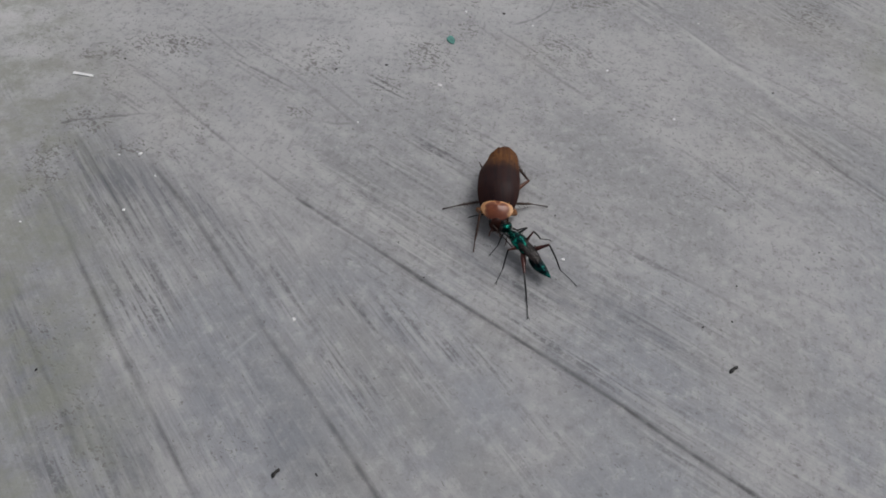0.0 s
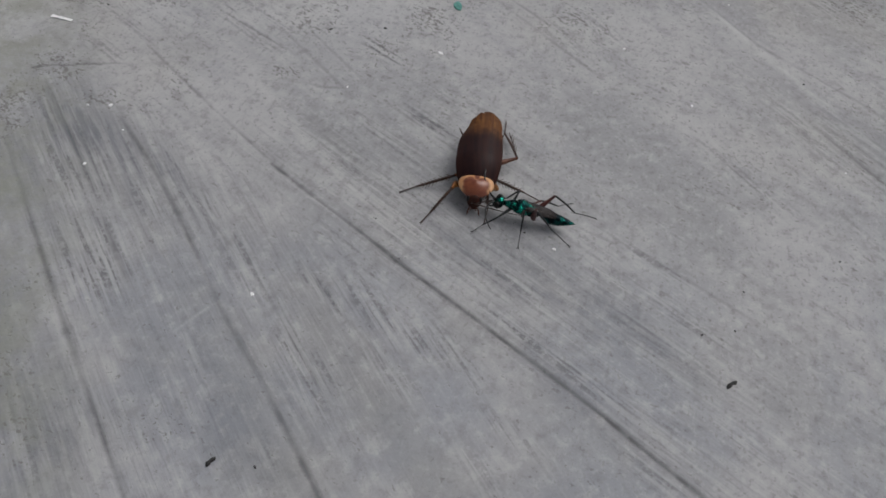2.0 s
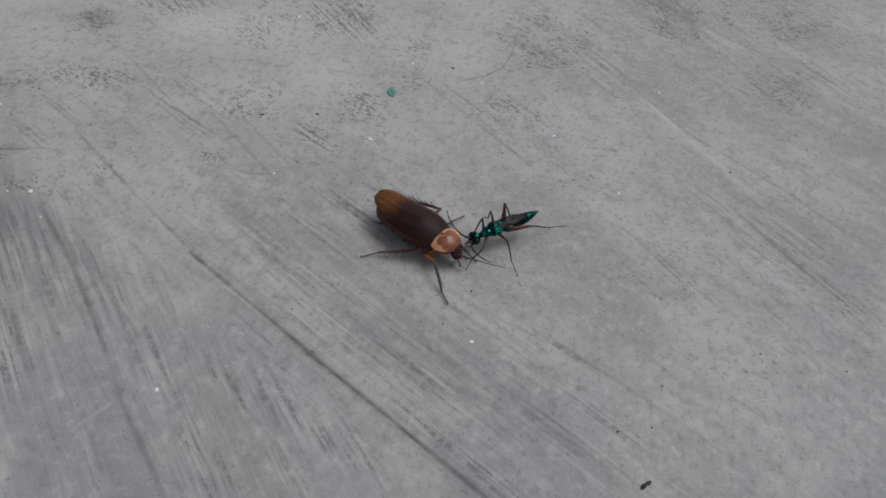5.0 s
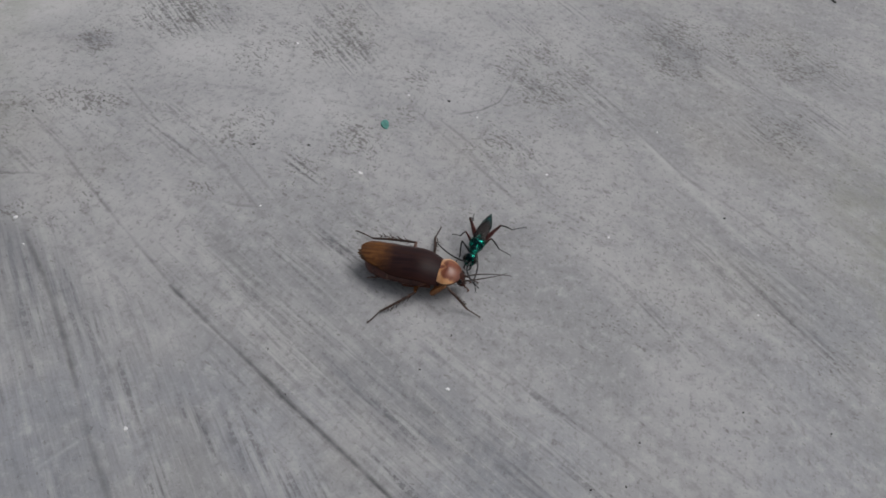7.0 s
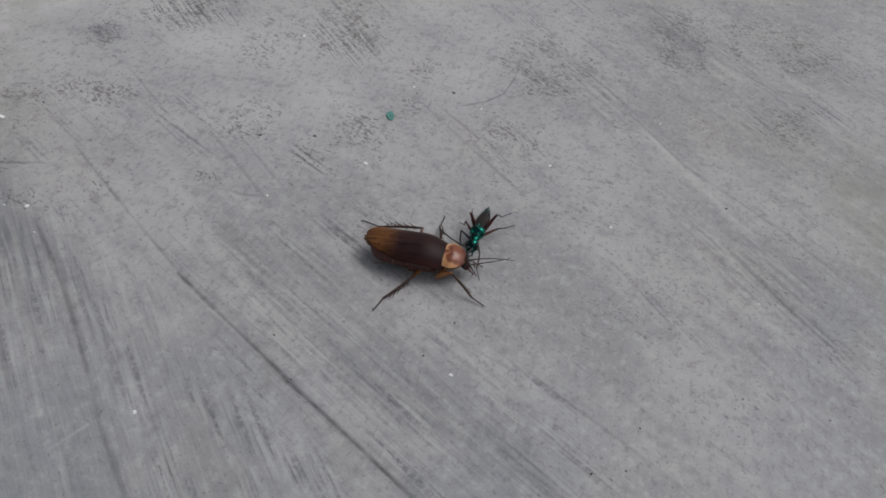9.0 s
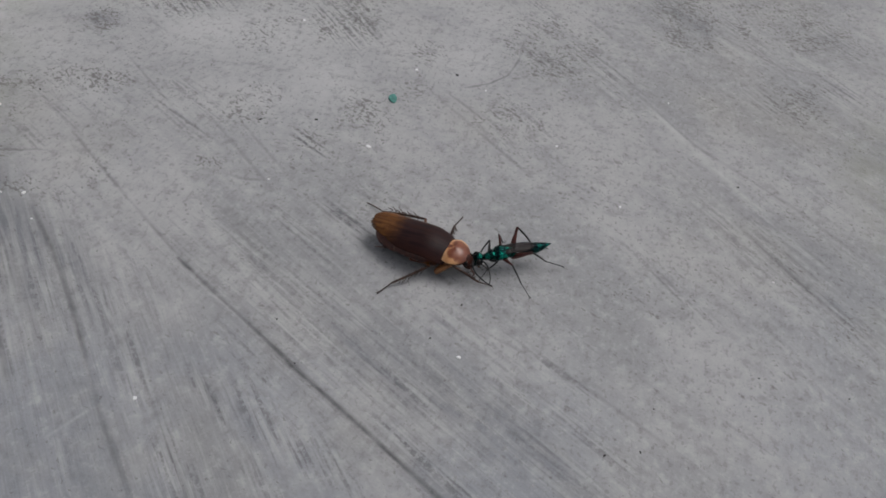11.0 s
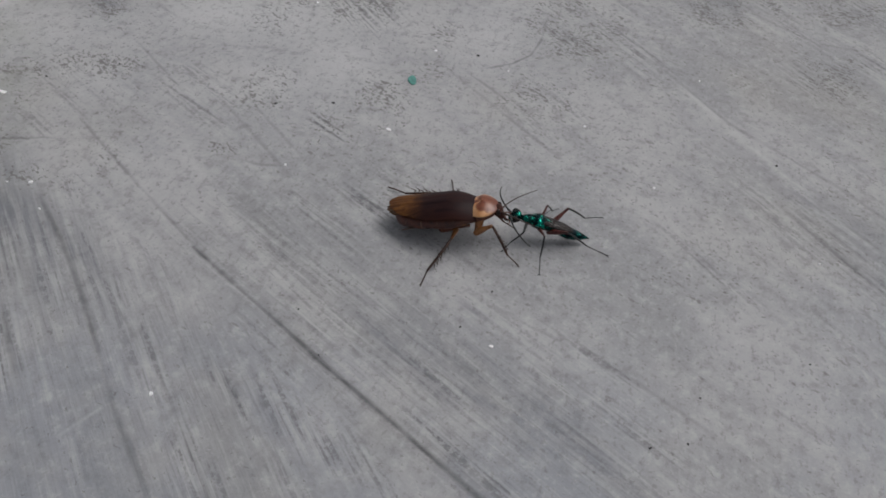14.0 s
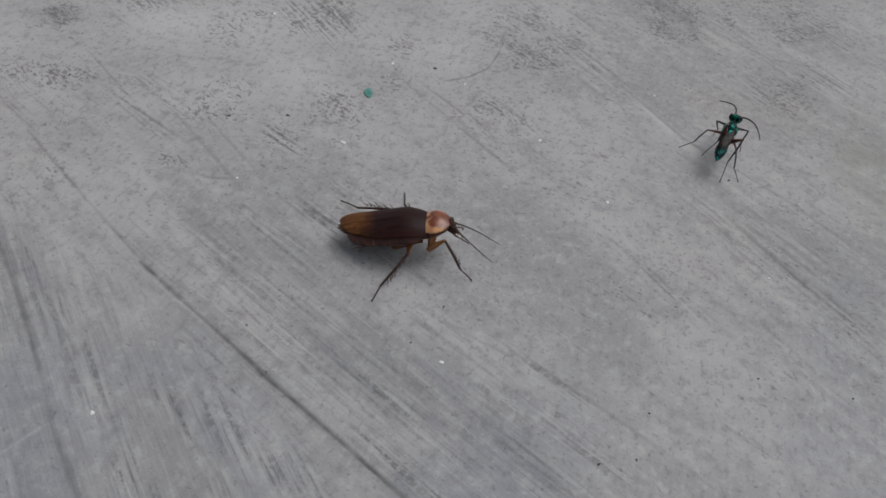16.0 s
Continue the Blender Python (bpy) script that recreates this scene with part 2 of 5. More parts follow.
def pronotum_material():
    """Pale amber shield with a rusty two-lobed blotch."""
    k = Mat("amber_shield")
    x, y, _ = k.split(k.coord())
    w = k.math("MULTIPLY", k.math("SUBTRACT", k.noise(k.coord(), 420.0, 3.0), 0.5), 0.0016)
    ay = k.math("ABSOLUTE", y)

    def lobe(cx, cy, rx, ry):
        a = k.math("DIVIDE", k.math("SUBTRACT", k.math("ADD", x, w), cx), rx)
        b = k.math("DIVIDE", k.math("SUBTRACT", k.math("ADD", ay, w), cy), ry)
        return k.math("SQRT", k.math("ADD", k.math("MULTIPLY", a, a), k.math("MULTIPLY", b, b)))

    d = k.math("MINIMUM", lobe(0.0002, 0.0020, 0.0024, 0.0022), lobe(0.0022, 0.0, 0.0030, 0.0036))
    d = k.math("MINIMUM", d, lobe(-0.0036, 0.0, 0.0024, 0.0008))
    pale = k.mix(k.ramp(k.noise(k.coord(), 300.0), 0.3, 0.7), (0.48, 0.220, 0.085), (0.70, 0.43, 0.230))
    rust = k.mix(k.ramp(k.noise(k.coord(), 500.0), 0.3, 0.7), (0.130, 0.028, 0.011), (0.220, 0.062, 0.024))
    front = k.ramp(x, 0.0012, 0.0040, 0.0, 0.85)
    c = k.mix(front, k.mix(k.ramp(d, 0.80, 1.22), rust, pale), (0.120, 0.030, 0.014))
    k.set(Base_Color=c, Roughness=0.30, Specular_IOR_Level=0.55).bump(k.noise(k.coord(), 1400.0), 0.4, 0.00004)
    return k.m


def abdomen_material():
    """Dark red-brown plates with pale margins on the flanks."""
    k = Mat("banded_abdomen_cuticle")
    p = k.coord()
    x, y, z = k.split(p)
    c = k.mix(k.ramp(k.noise(p, 350.0, 3.0, 0.6), 0.3, 0.7), (0.044, 0.013, 0.010), (0.098, 0.028, 0.016))
    band = k.ramp(k.math("SINE", k.math("MULTIPLY", k.math("ADD", x, 0.0055), 2 * math.pi / 0.00496)), 0.90, 1.0)
    side = k.ramp(k.math("ABSOLUTE", y), 0.0046, 0.0058)
    spot = k.math("MULTIPLY", k.math("MULTIPLY", band, side), k.ramp(k.noise(p, 380.0, 2.0), 0.42, 0.6))
    c = k.mix(k.math("MULTIPLY", spot, 0.3), c, (0.36, 0.22, 0.15))
    k.set(Base_Color=c, Roughness=k.ramp(k.noise(p, 800.0, 2.0), 0.3, 0.7, 0.28, 0.45)).bump(k.noise(p, 1400.0, 2.0), 0.5, 0.00006)
    return k.m


def emerald(name, dark, glint, rough):
    """Metallic green-blue cuticle, pitted; its brighter noise patches are glints put into the colour."""
    k = Mat(name)
    p = k.coord()
    pits = k.voronoi(p, 1500.0)
    c = k.mix(k.ramp(k.noise(p, 620.0, 3.0, 0.6), 0.46, 0.60), dark, glint)
    k.set(Base_Color=c, Metallic=0.95, Roughness=k.ramp(k.noise(p, 1100.0), 0.3, 0.7, rough * 0.6, rough * 1.5))
    k.bump(k.math("ADD", k.ramp(pits, 0.0, 0.45), k.math("MULTIPLY", k.noise(p, 700.0, 3.0), 2.5)), 0.95, 0.00022)
    return k.m


def wing_membrane():
    k = Mat("smoky_wing_membrane")
    p = k.coord()
    veins = k.noise(k.mapping(p, 3, (120, 1400, 120)), 1.0, 2.0)
    c = k.mix(k.ramp(veins, 0.35, 0.6), (0.011, 0.008, 0.009), (0.037, 0.028, 0.027))
    k.set(Base_Color=c, Roughness=0.45, Alpha=k.ramp(veins, 0.3, 0.7, 0.82, 0.55), Specular_IOR_Level=0.22).bump(veins, 0.5, 0.00006)
    return k.m


def chip(name, a, b, rough=0.6):
    k = Mat(name)
    p = k.coord()
    k.set(Base_Color=k.mix(k.ramp(k.noise(p, 900.0, 3.0), 0.35, 0.65), a, b), Roughness=rough).bump(k.noise(p, 1500.0), 0.6, 0.0001)
    return k.m


CONCRETE = concrete()
TEGMEN, SHIELD, HIND_WING = tegmen_material(), pronotum_material(), hind_wing_material()
ABDOMEN = abdomen_material()
ROACH_RUST = chitin("rusty_brown_cuticle", (0.070, 0.020, 0.010), (0.130, 0.042, 0.018), 0.32, 350)
ROACH_FACE = chitin("dark_rust_face", (0.022, 0.006, 0.004), (0.055, 0.014, 0.008), 0.55, 500, gloss=0.2)
AMBER_LEG = chitin("amber_femur", (0.150, 0.056, 0.016), (0.260, 0.108, 0.033), 0.34, 500, transmit=0.1)
DARK_LEG = chitin("dark_brown_shin", (0.022, 0.010, 0.007), (0.052, 0.021, 0.012), 0.4, 600)
EYE = chitin("black_compound_eye", (0.006, 0.005, 0.005), (0.012, 0.009, 0.008), 0.3, 2500, gloss=0.3)
ANTENNA = chitin("brown_black_antenna", (0.020, 0.012, 0.010), (0.040, 0.022, 0.016), 0.5, 800)
EMERALD = emerald("emerald_cuticle", (0.003, 0.020, 0.022), (0.010, 0.30, 0.22), 0.22)
EMERALD_DARK = emerald("dark_teal_cuticle", (0.003, 0.013, 0.015), (0.008, 0.17, 0.125), 0.22)
EMERALD_TAIL = emerald("blue_black_green_cuticle", (0.003, 0.008, 0.011), (0.005, 0.085, 0.072), 0.22)
WASP_BLACK = chitin("blue_black_cuticle", (0.008, 0.009, 0.011), (0.016, 0.018, 0.020), 0.32, 700)
WASP_RED = chitin("dark_red_femur", (0.040, 0.009, 0.008), (0.095, 0.022, 0.018), 0.35, 700)
MEMBRANE = wing_membrane()
TEAL = chip("teal_paint_chip", (0.050, 0.185, 0.165), (0.085, 0.265, 0.235))
WHITE = chip("white_flake", (0.72, 0.73, 0.75), (0.88, 0.88, 0.88), 0.5)
BLACK = chip("black_grit", (0.012, 0.012, 0.013), (0.035, 0.033, 0.032), 0.75)


# ---- mesh tools (local millimetres) ----
MM = 0.001


def part(name, bm, material, parent=None, label="", smooth=True):
    """Links a bmesh in millimetres as one mesh object, under parent if given."""
    bmesh.ops.recalc_face_normals(bm, faces=bm.faces)
    bmesh.ops.scale(bm, vec=(MM, MM, MM), verts=bm.verts)
    me = bpy.data.meshes.new(name)
    bm.to_mesh(me)
    bm.free()
    me.materials.append(material)
    me.polygons.foreach_set("use_smooth", [smooth] * len(me.polygons))
    if smooth:
        me.set_sharp_from_angle(angle=radians(60))
    ob = new(name, me)
    ob.parent = parent
    if label:
        tagged(ob, label)
    return ob


def rings_to_mesh(bm, rings, closed=True):
    """Bridges rings of points; the ends are capped."""
    rows = [[bm.verts.new(p) for p in ring] for ring in rings]
    n = len(rows[0])
    for a, b in zip(rows, rows[1:]):
        for i in range(n if closed else n - 1):
            j = (i + 1) % n
            bm.faces.new((a[i], a[j], b[j], b[i]))
    bm.faces.new(rows[0][::-1])
    bm.faces.new(rows[-1])
    return bm


def loft(sections, n=22, bm=None, flat=1.0):
    """Ellipses across x: (x, y, z, half width, half height); flat < 1 flattens the underside."""
    bm = bm or bmesh.new()
    rings = []
    for x, y, z, w, h in sections:
        ring = []
        for i in range(n):
            a = 2 * math.pi * i / n
            s = math.sin(a)
            ring.append((x, y + w * math.cos(a), z + h * (s if s > 0 else s * flat)))
        rings.append(ring)
    return rings_to_mesh(bm, rings)


def egg(cx, cy, cz, rx, ry, rz, n=18, m=12, bm=None):
    return loft([(cx - rx * math.cos(math.pi * i / m), cy, cz, max(ry * math.sin(math.pi * i / m), 0.02), max(rz * math.sin(math.pi * i / m), 0.02)) for i in range(m + 1)], n, bm)


def tube(points, radii, n=8, bm=None):
    """A round tapering limb along a line of points."""
    bm = bm or bmesh.new()
    pts = [Vector(p) for p in points]
    rings, side = [], None
    for i, p in enumerate(pts):
        t = (pts[min(i + 1, len(pts) - 1)] - pts[max(i - 1, 0)]).normalized()
        ref = Vector((0, 0, 1)) if abs(t.z) < 0.9 else Vector((0, 1, 0))
        side = t.cross(ref).normalized() if side is None else (side - t * side.dot(t)).normalized()
        up = side.cross(t)
        rings.append([p + radii[i] * (math.cos(2 * math.pi * k / n) * side + math.sin(2 * math.pi * k / n) * up) for k in range(n)])
    return rings_to_mesh(bm, rings)


def bezier(points, steps):
    """Points along a Catmull-Rom line."""
    pts = [Vector(p) for p in points]
    pts = [2 * pts[0] - pts[1], *pts, 2 * pts[-1] - pts[-2]]
    out = []
    for i in range(1, len(pts) - 2):
        for s in range(steps):
            t = s / steps
            a, b, c, d = pts[i - 1:i + 3]
            out.append(0.5 * (2 * b + (c - a) * t + (2 * a - 5 * b + 4 * c - d) * t * t + (3 * b - a - 3 * c + d) * t ** 3))
    return out + [pts[-2]]


def lerp_list(values, n):
    return [float(v) for v in np.interp(np.linspace(0, len(values) - 1, n), range(len(values)), values)]


# ---- the ground: one sheet, fine where the insects walk ----
def value_noise(u, v, seed):
    """Smooth noise from 0 to 1 on arrays."""
    rng = np.random.RandomState(seed)
    table = rng.rand(256, 256)
    iu, iv = np.floor(u).astype(int), np.floor(v).astype(int)
    fu, fv = u - iu, v - iv
    fu, fv = fu * fu * (3 - 2 * fu), fv * fv * (3 - 2 * fv)
    at = lambda a, b: table[a % 256, b % 256]
    return (at(iu, iv) * (1 - fu) + at(iu + 1, iv) * fu) * (1 - fv) + (at(iu, iv + 1) * (1 - fu) + at(iu + 1, iv + 1) * fu) * fv


def spaced(lo, hi, step, reach):
    """Even steps from lo to hi, then growing ones to the reach."""
    mid = list(np.arange(lo, hi + step / 2, step))
    out, d = [], step
    while sum(out) < reach:
        d *= 1.35
        out.append(d)
    far = np.cumsum(out)
    return np.array([*(lo - far[::-1]), *mid, *(hi + far)])


# trowel grooves and scratches: half width and depth in mm, darkness, then the line in metres
GROOVES_A = (
    (0.52, 0.15, 0.72, (-0.1275, 0.2627, -0.100, 0.2372, -0.077, 0.2170, -0.0600, 0.2025, -0.0487, 0.1930)),
    (0.58, 0.30, 1.10, (-0.0525, 0.1955, -0.0487, 0.1928, -0.0353, 0.1830, -0.0269, 0.1771, -0.0117, 0.1661, -0.0072, 0.1625)),
    (0.70, 0.28, 1.25, (-0.0068, 0.1621, 0.0105, 0.1504, 0.0192, 0.1443, 0.0336, 0.1340, 0.0446, 0.1263, 0.0552, 0.1187, 0.0680, 0.1085, 0.0868, 0.0945, 0.111, 0.076)),
    (0.70, 0.30, 0.90, (-0.1414, 0.195, -0.1225, 0.1676, -0.0981, 0.1329, -0.08, 0.1082, -0.0639, 0.0864, -0.050, 0.068)),
    (0.85, 0.20, 0.75, (-0.1002, 0.1695, -0.0870, 0.1505, -0.0790, 0.1400)),
    (0.80, 0.30, 0.90, (-0.1082, 0.209, -0.0932, 0.1926, -0.0747, 0.169, -0.0525, 0.1371, -0.0341, 0.1143, -0.0176, 0.092, -0.004, 0.073)),
    (0.60, 0.20, 0.6, (-0.0591, 0.1668, -0.032, 0.1327, -0.0162, 0.1117)),
)
GROOVES_B = (
    (0.55, 0.20, 0.5, (-0.0351, 0.1571, -0.016, 0.138, 0.0024, 0.1201)),
    (0.90, 0.25, 0.7, (-0.1363, 0.1479, -0.1179, 0.1236, -0.0947, 0.0935)),
    (0.70, 0.20, 0.6, (-0.1414, 0.2249, -0.122, 0.200, -0.1002, 0.1695)),
    (0.45, 0.20, 0.93, (-0.1467, 0.2287, -0.1405, 0.2312, -0.1355, 0.2316, -0.1290, 0.2340, -0.124, 0.2343)),
    (0.40, 0.15, 0.85, (-0.1310, 0.2330, -0.1240, 0.2346, -0.1190, 0.2360, -0.1130, 0.2358)),
    (0.70, 0.15, 0.45, (0.1005, 0.4179, 0.121, 0.391, 0.1403, 0.3668, 0.1656, 0.3463)),
    (0.70, 0.18, 0.45, (0.0874, 0.3323, 0.101, 0.311, 0.1181, 0.2882, 0.1519, 0.2595, 0.172, 0.238)),
    (0.60, 0.15, 0.5, (0.1299, 0.25, 0.1450, 0.236, 0.157, 0.2217)),
    (0.50, 0.15, 0.4, (0.0405, 0.1869, 0.058, 0.179, 0.0774, 0.1701, 0.1061, 0.1506, 0.125, 0.136)),
)
GROOVES_C = (
    (0.60, 0.15, 0.45, (0.0039, 0.310, 0.030, 0.284, 0.0573, 0.2562)),
    (0.45, 0.15, 0.55, (-0.0515, 0.3818, -0.034, 0.358, -0.0128, 0.3287)),
    (0.45, 0.15, 0.50, (-0.0460, 0.3830, -0.028, 0.360, -0.0070, 0.3310)),
    (0.50, 0.15, 0.45, (-0.0701, 0.2703, -0.050, 0.250, -0.0286, 0.2286)),
    (0.45, 0.15, 0.40, (-0.0620, 0.2740, -0.042, 0.2535, -0.0240, 0.2350)),
    (0.42, 0.12, 0.80, (0.0200, 0.3045, 0.0279, 0.3070, 0.0360, 0.3115, 0.0427, 0.3187, 0.0462, 0.330, 0.0481, 0.350)),
    (0.40, 0.12, 0.5, (-0.0520, 0.2372, -0.0440, 0.2355, -0.0352, 0.2366, -0.0300, 0.2385)),
    (0.50, 0.10, 0.5, (0.0100, 0.2080, 0.0035, 0.2135, -0.0030, 0.2180)),
)
GROOVES_D = (
    (0.45, 0.10, 0.5, (0.0130, 0.2100, 0.0065, 0.2150, 0.0000, 0.2200)),
    (0.45, 0.15, 0.55, (-0.0689, 0.1725, -0.0525, 0.1568, -0.0404, 0.1421)),
    (0.35, 0.12, 0.5, (0.0123, 0.1521, 0.0237, 0.1438, 0.0343, 0.1364)),
    (0.35, 0.12, 0.4, (0.0091, 0.1510, 0.0207, 0.1427, 0.0301, 0.1356)),
    (0.8, 0.2, 0.65, (0.1280, 0.2493, 0.1390, 0.2343, 0.1488, 0.2215, 0.1645, 0.2015)),
    (0.6, 0.15, 0.55, (0.1498, 0.2414, 0.1596, 0.2305)),
    (0.6, 0.15, 0.7, (0.1526, 0.3622, 0.1572, 0.3532)),
    (0.35, 0.12, 0.5, (0.1373, 0.3877, 0.1480, 0.3628)),
)
GROOVES_E = (
    (0.5, 0.15, 0.6, (-0.0409, 0.3591, -0.0270, 0.3468, -0.0129, 0.3326)),
    (0.45, 0.12, 0.5, (0.0247, 0.3967, 0.0403, 0.3737, 0.0544, 0.3524)),
    (0.55, 0.15, 0.6, (0.0150, 0.3058, 0.0294, 0.2929, 0.0434, 0.2798)),
    (0.5, 0.15, 0.5, (0.0432, 0.3024, 0.0592, 0.2850)),
    (0.4, 0.12, 0.5, (-0.0887, 0.2715, -0.0681, 0.2545)),
    (0.4, 0.12, 0.5, (-0.1153, 0.3016, -0.0972, 0.2840, -0.0804, 0.2678)),
    (0.5, 0.15, 0.55, (-0.1267, 0.2635, -0.1056, 0.2443)),
)
GROOVES = GROOVES_A + GROOVES_B + GROOVES_C + GROOVES_D + GROOVES_E
# pale ridges that the trowel pushed up: half width and height in mm, then the line in metres
RIDGES = (
    (1.8, 0.06, (0.0895, 0.3252, 0.1100, 0.2960, 0.1350, 0.2606, 0.1560, 0.2330)),
    (0.7, 0.10, (0.1240, 0.3830, 0.1480, 0.3520)),
    (0.6, 0.08, (-0.1020, 0.1810, -0.0830, 0.1560, -0.0700, 0.1380)),
    (0.5, 0.08, (-0.0627, 0.1292, -0.0566, 0.1373)),
    (0.5, 0.08, (-0.0057, 0.1795, 0.0000, 0.1830)),
)
# soft dark wipes: centre, half length and half width in metres, degrees, darkness
SMUDGES_AND_DIM = (
    (-0.1200, 0.2000, 0.040, 0.014, -54, 1.0), (-0.1000, 0.1900, 0.032, 0.010, -52, 0.9), (-0.0840, 0.1850, 0.026, 0.007, -52, 0.9), (-0.1300, 0.1850, 0.040, 0.014, -56, 0.6),
    (-0.1225, 0.1321, 0.030, 0.010, -57, 0.7), (-0.0941, 0.0966, 0.020, 0.014, -50, 0.6), (-0.0850, 0.0960, 0.022, 0.016, -50, 0.65), (-0.0420, 0.1020, 0.012, 0.008, -40, 0.4), (0.0120, 0.1800, 0.040, 0.007, -35, 0.45),
    (0.0450, 0.1660, 0.030, 0.006, -34, 0.40), (0.0720, 0.1420, 0.040, 0.006, -35, 0.40), (0.1500, 0.2420, 0.045, 0.007, -46, 0.50),
    (0.1620, 0.2680, 0.030, 0.008, -45, 0.40), (0.1250, 0.3780, 0.030, 0.018, -45, 0.60), (0.1700, 0.3500, 0.030, 0.014, -45, 0.50), (0.0650, 0.3480, 0.030, 0.008, -45, 0.30),
    (-0.0020, 0.2300, 0.024, 0.007, -36, 0.35), (0.1050, 0.2020, 0.006, 0.004, -60, 0.5), (-0.1330, 0.3210, 0.007, 0.006, 10, 1.3),
    # the last, widest entry is no wipe: it dims the right side in colour
    (-0.0950, 0.2560, 0.024, 0.012, 0, 0.25), (0.2000, 0.3000, 0.060, 0.090, 0, 0.28),
)
WIPES = (
    (0.0128, 0.1697, 0.0223, 0.0032, -36, 0.75), (0.0332, 0.1858, 0.0064, 0.0016, -30, 0.8), (0.0235, 0.1734, 0.0074, 0.002, -33, 0.5),
    (0.0364, 0.1588, 0.0103, 0.0028, -38, 0.7), (0.0238, 0.1629, 0.0075, 0.002, -35, 0.6), (0.1614, 0.2122, 0.0132, 0.003, -49, 0.6),
    (0.1038, 0.2524, 0.0095, 0.004, -37, 0.35), (0.0820, 0.3670, 0.006, 0.006, -20, 0.6), (0.0380, 0.1330, 0.020, 0.006, -36, 0.6),
    (-0.0995, 0.2660, 0.014, 0.010, -30, 0.4), (0.1600, 0.3550, 0.010, 0.003, -58, 0.7),
)
# where the pores are open: centre, half sizes in metres, strength
PORES_A = (
    (-0.133, 0.321, 0.007, 0.010, 0.9), (-0.102, 0.348, 0.018, 0.015, 1.0), (-0.120, 0.280, 0.017, 0.007, 0.9), (-0.144, 0.274, 0.005, 0.006, 0.9),
    (-0.053, 0.279, 0.009, 0.014, 0.8), (-0.058, 0.242, 0.005, 0.003, 0.9), (-0.031, 0.353, 0.015, 0.023, 0.9), (-0.010, 0.278, 0.011, 0.017, 0.8),
    (0.007, 0.311, 0.009, 0.024, 0.7), (-0.025, 0.259, 0.010, 0.013, 0.6), (-0.096, 0.227, 0.006, 0.008, 0.7), (-0.135, 0.249, 0.004, 0.008, 0.8),
    (-0.060, 0.333, 0.014, 0.026, 0.6), (-0.144, 0.215, 0.008, 0.023, 0.8), (-0.010, 0.186, 0.009, 0.005, 0.6),
    (-0.138, 0.232, 0.009, 0.009, 0.9), (-0.144, 0.2715, 0.008, 0.004, 1.0), (-0.110, 0.217, 0.016, 0.006, 0.6), (-0.112, 0.132, 0.014, 0.016, 0.5), (-0.098, 0.100, 0.014, 0.014, 0.6),
    (-0.062, 0.100, 0.012, 0.007, 0.38),
)
PORES_B = (
    (0.057, 0.343, 0.017, 0.022, 0.9), (0.121, 0.382, 0.016, 0.025, 1.0), (0.046, 0.291, 0.013, 0.013, 0.8), (0.073, 0.332, 0.010, 0.025, 0.7),
    (0.172, 0.389, 0.028, 0.021, 0.9), (0.163, 0.327, 0.015, 0.016, 0.7), (0.178, 0.293, 0.006, 0.007, 0.7), (0.093, 0.305, 0.009, 0.009, 0.6),
    (0.094, 0.399, 0.011, 0.016, 0.5), (0.100, 0.204, 0.020, 0.010, 0.42), (0.131, 0.213, 0.010, 0.007, 0.42), (0.165, 0.206, 0.013, 0.028, 0.45),
)
PORES = PORES_A + PORES_B


# sets of parallel bristle marks: centre, degrees, half length in metres, spread in mm, darkness
COMBS_A = (
    (-0.0941, 0.1494, -55, 0.0148, 16.8, 0.95), (-0.1157, 0.181, -52, 0.0196, 5.9, 0.8), (-0.094, 0.1843, -55, 0.0191, 7.8, 0.65),
    (-0.0794, 0.184, -52, 0.0168, 4.5, 0.8), (-0.064, 0.1698, -59, 0.0121, 6.2, 0.6), (-0.0501, 0.1546, -55, 0.0137, 5.8, 0.65),
    (-0.0261, 0.1228, -50, 0.0134, 10.6, 0.85), (-0.0276, 0.1491, -44, 0.0118, 3.8, 0.85), (-0.0069, 0.142, -43, 0.0156, 9.7, 0.75),
    (0.0018, 0.1366, -37, 0.0155, 6.5, 0.7), (-0.0207, 0.1629, -37, 0.0149, 7.0, 0.5), (0.013, 0.1327, -43, 0.0113, 7.2, 0.6),
)
COMBS_B = (
    (-0.0029, 0.1244, -46, 0.0094, 7.2, 0.55), (-0.0783, 0.265, -40, 0.0183, 8.0, 0.51), (-0.0746, 0.2756, -39, 0.0181, 6.5, 0.42),
    (-0.0262, 0.2592, -38, 0.0078, 6.2, 0.8), (-0.0048, 0.2232, -35, 0.01, 5.5, 1.0), (-0.0155, 0.2131, -36, 0.0134, 8.0, 0.6),
    (-0.0224, 0.1967, -35, 0.0235, 8.8, 0.45), (-0.012, 0.1809, -31, 0.0162, 6.7, 0.5), (0.0297, 0.1431, -41, 0.0111, 4.7, 0.85),
    (0.0496, 0.1289, -37, 0.0144, 4.7, 0.85), (0.0682, 0.1157, -33, 0.0084, 3.8, 0.6), (0.0268, 0.1592, -33, 0.0124, 6.5, 0.75),
)
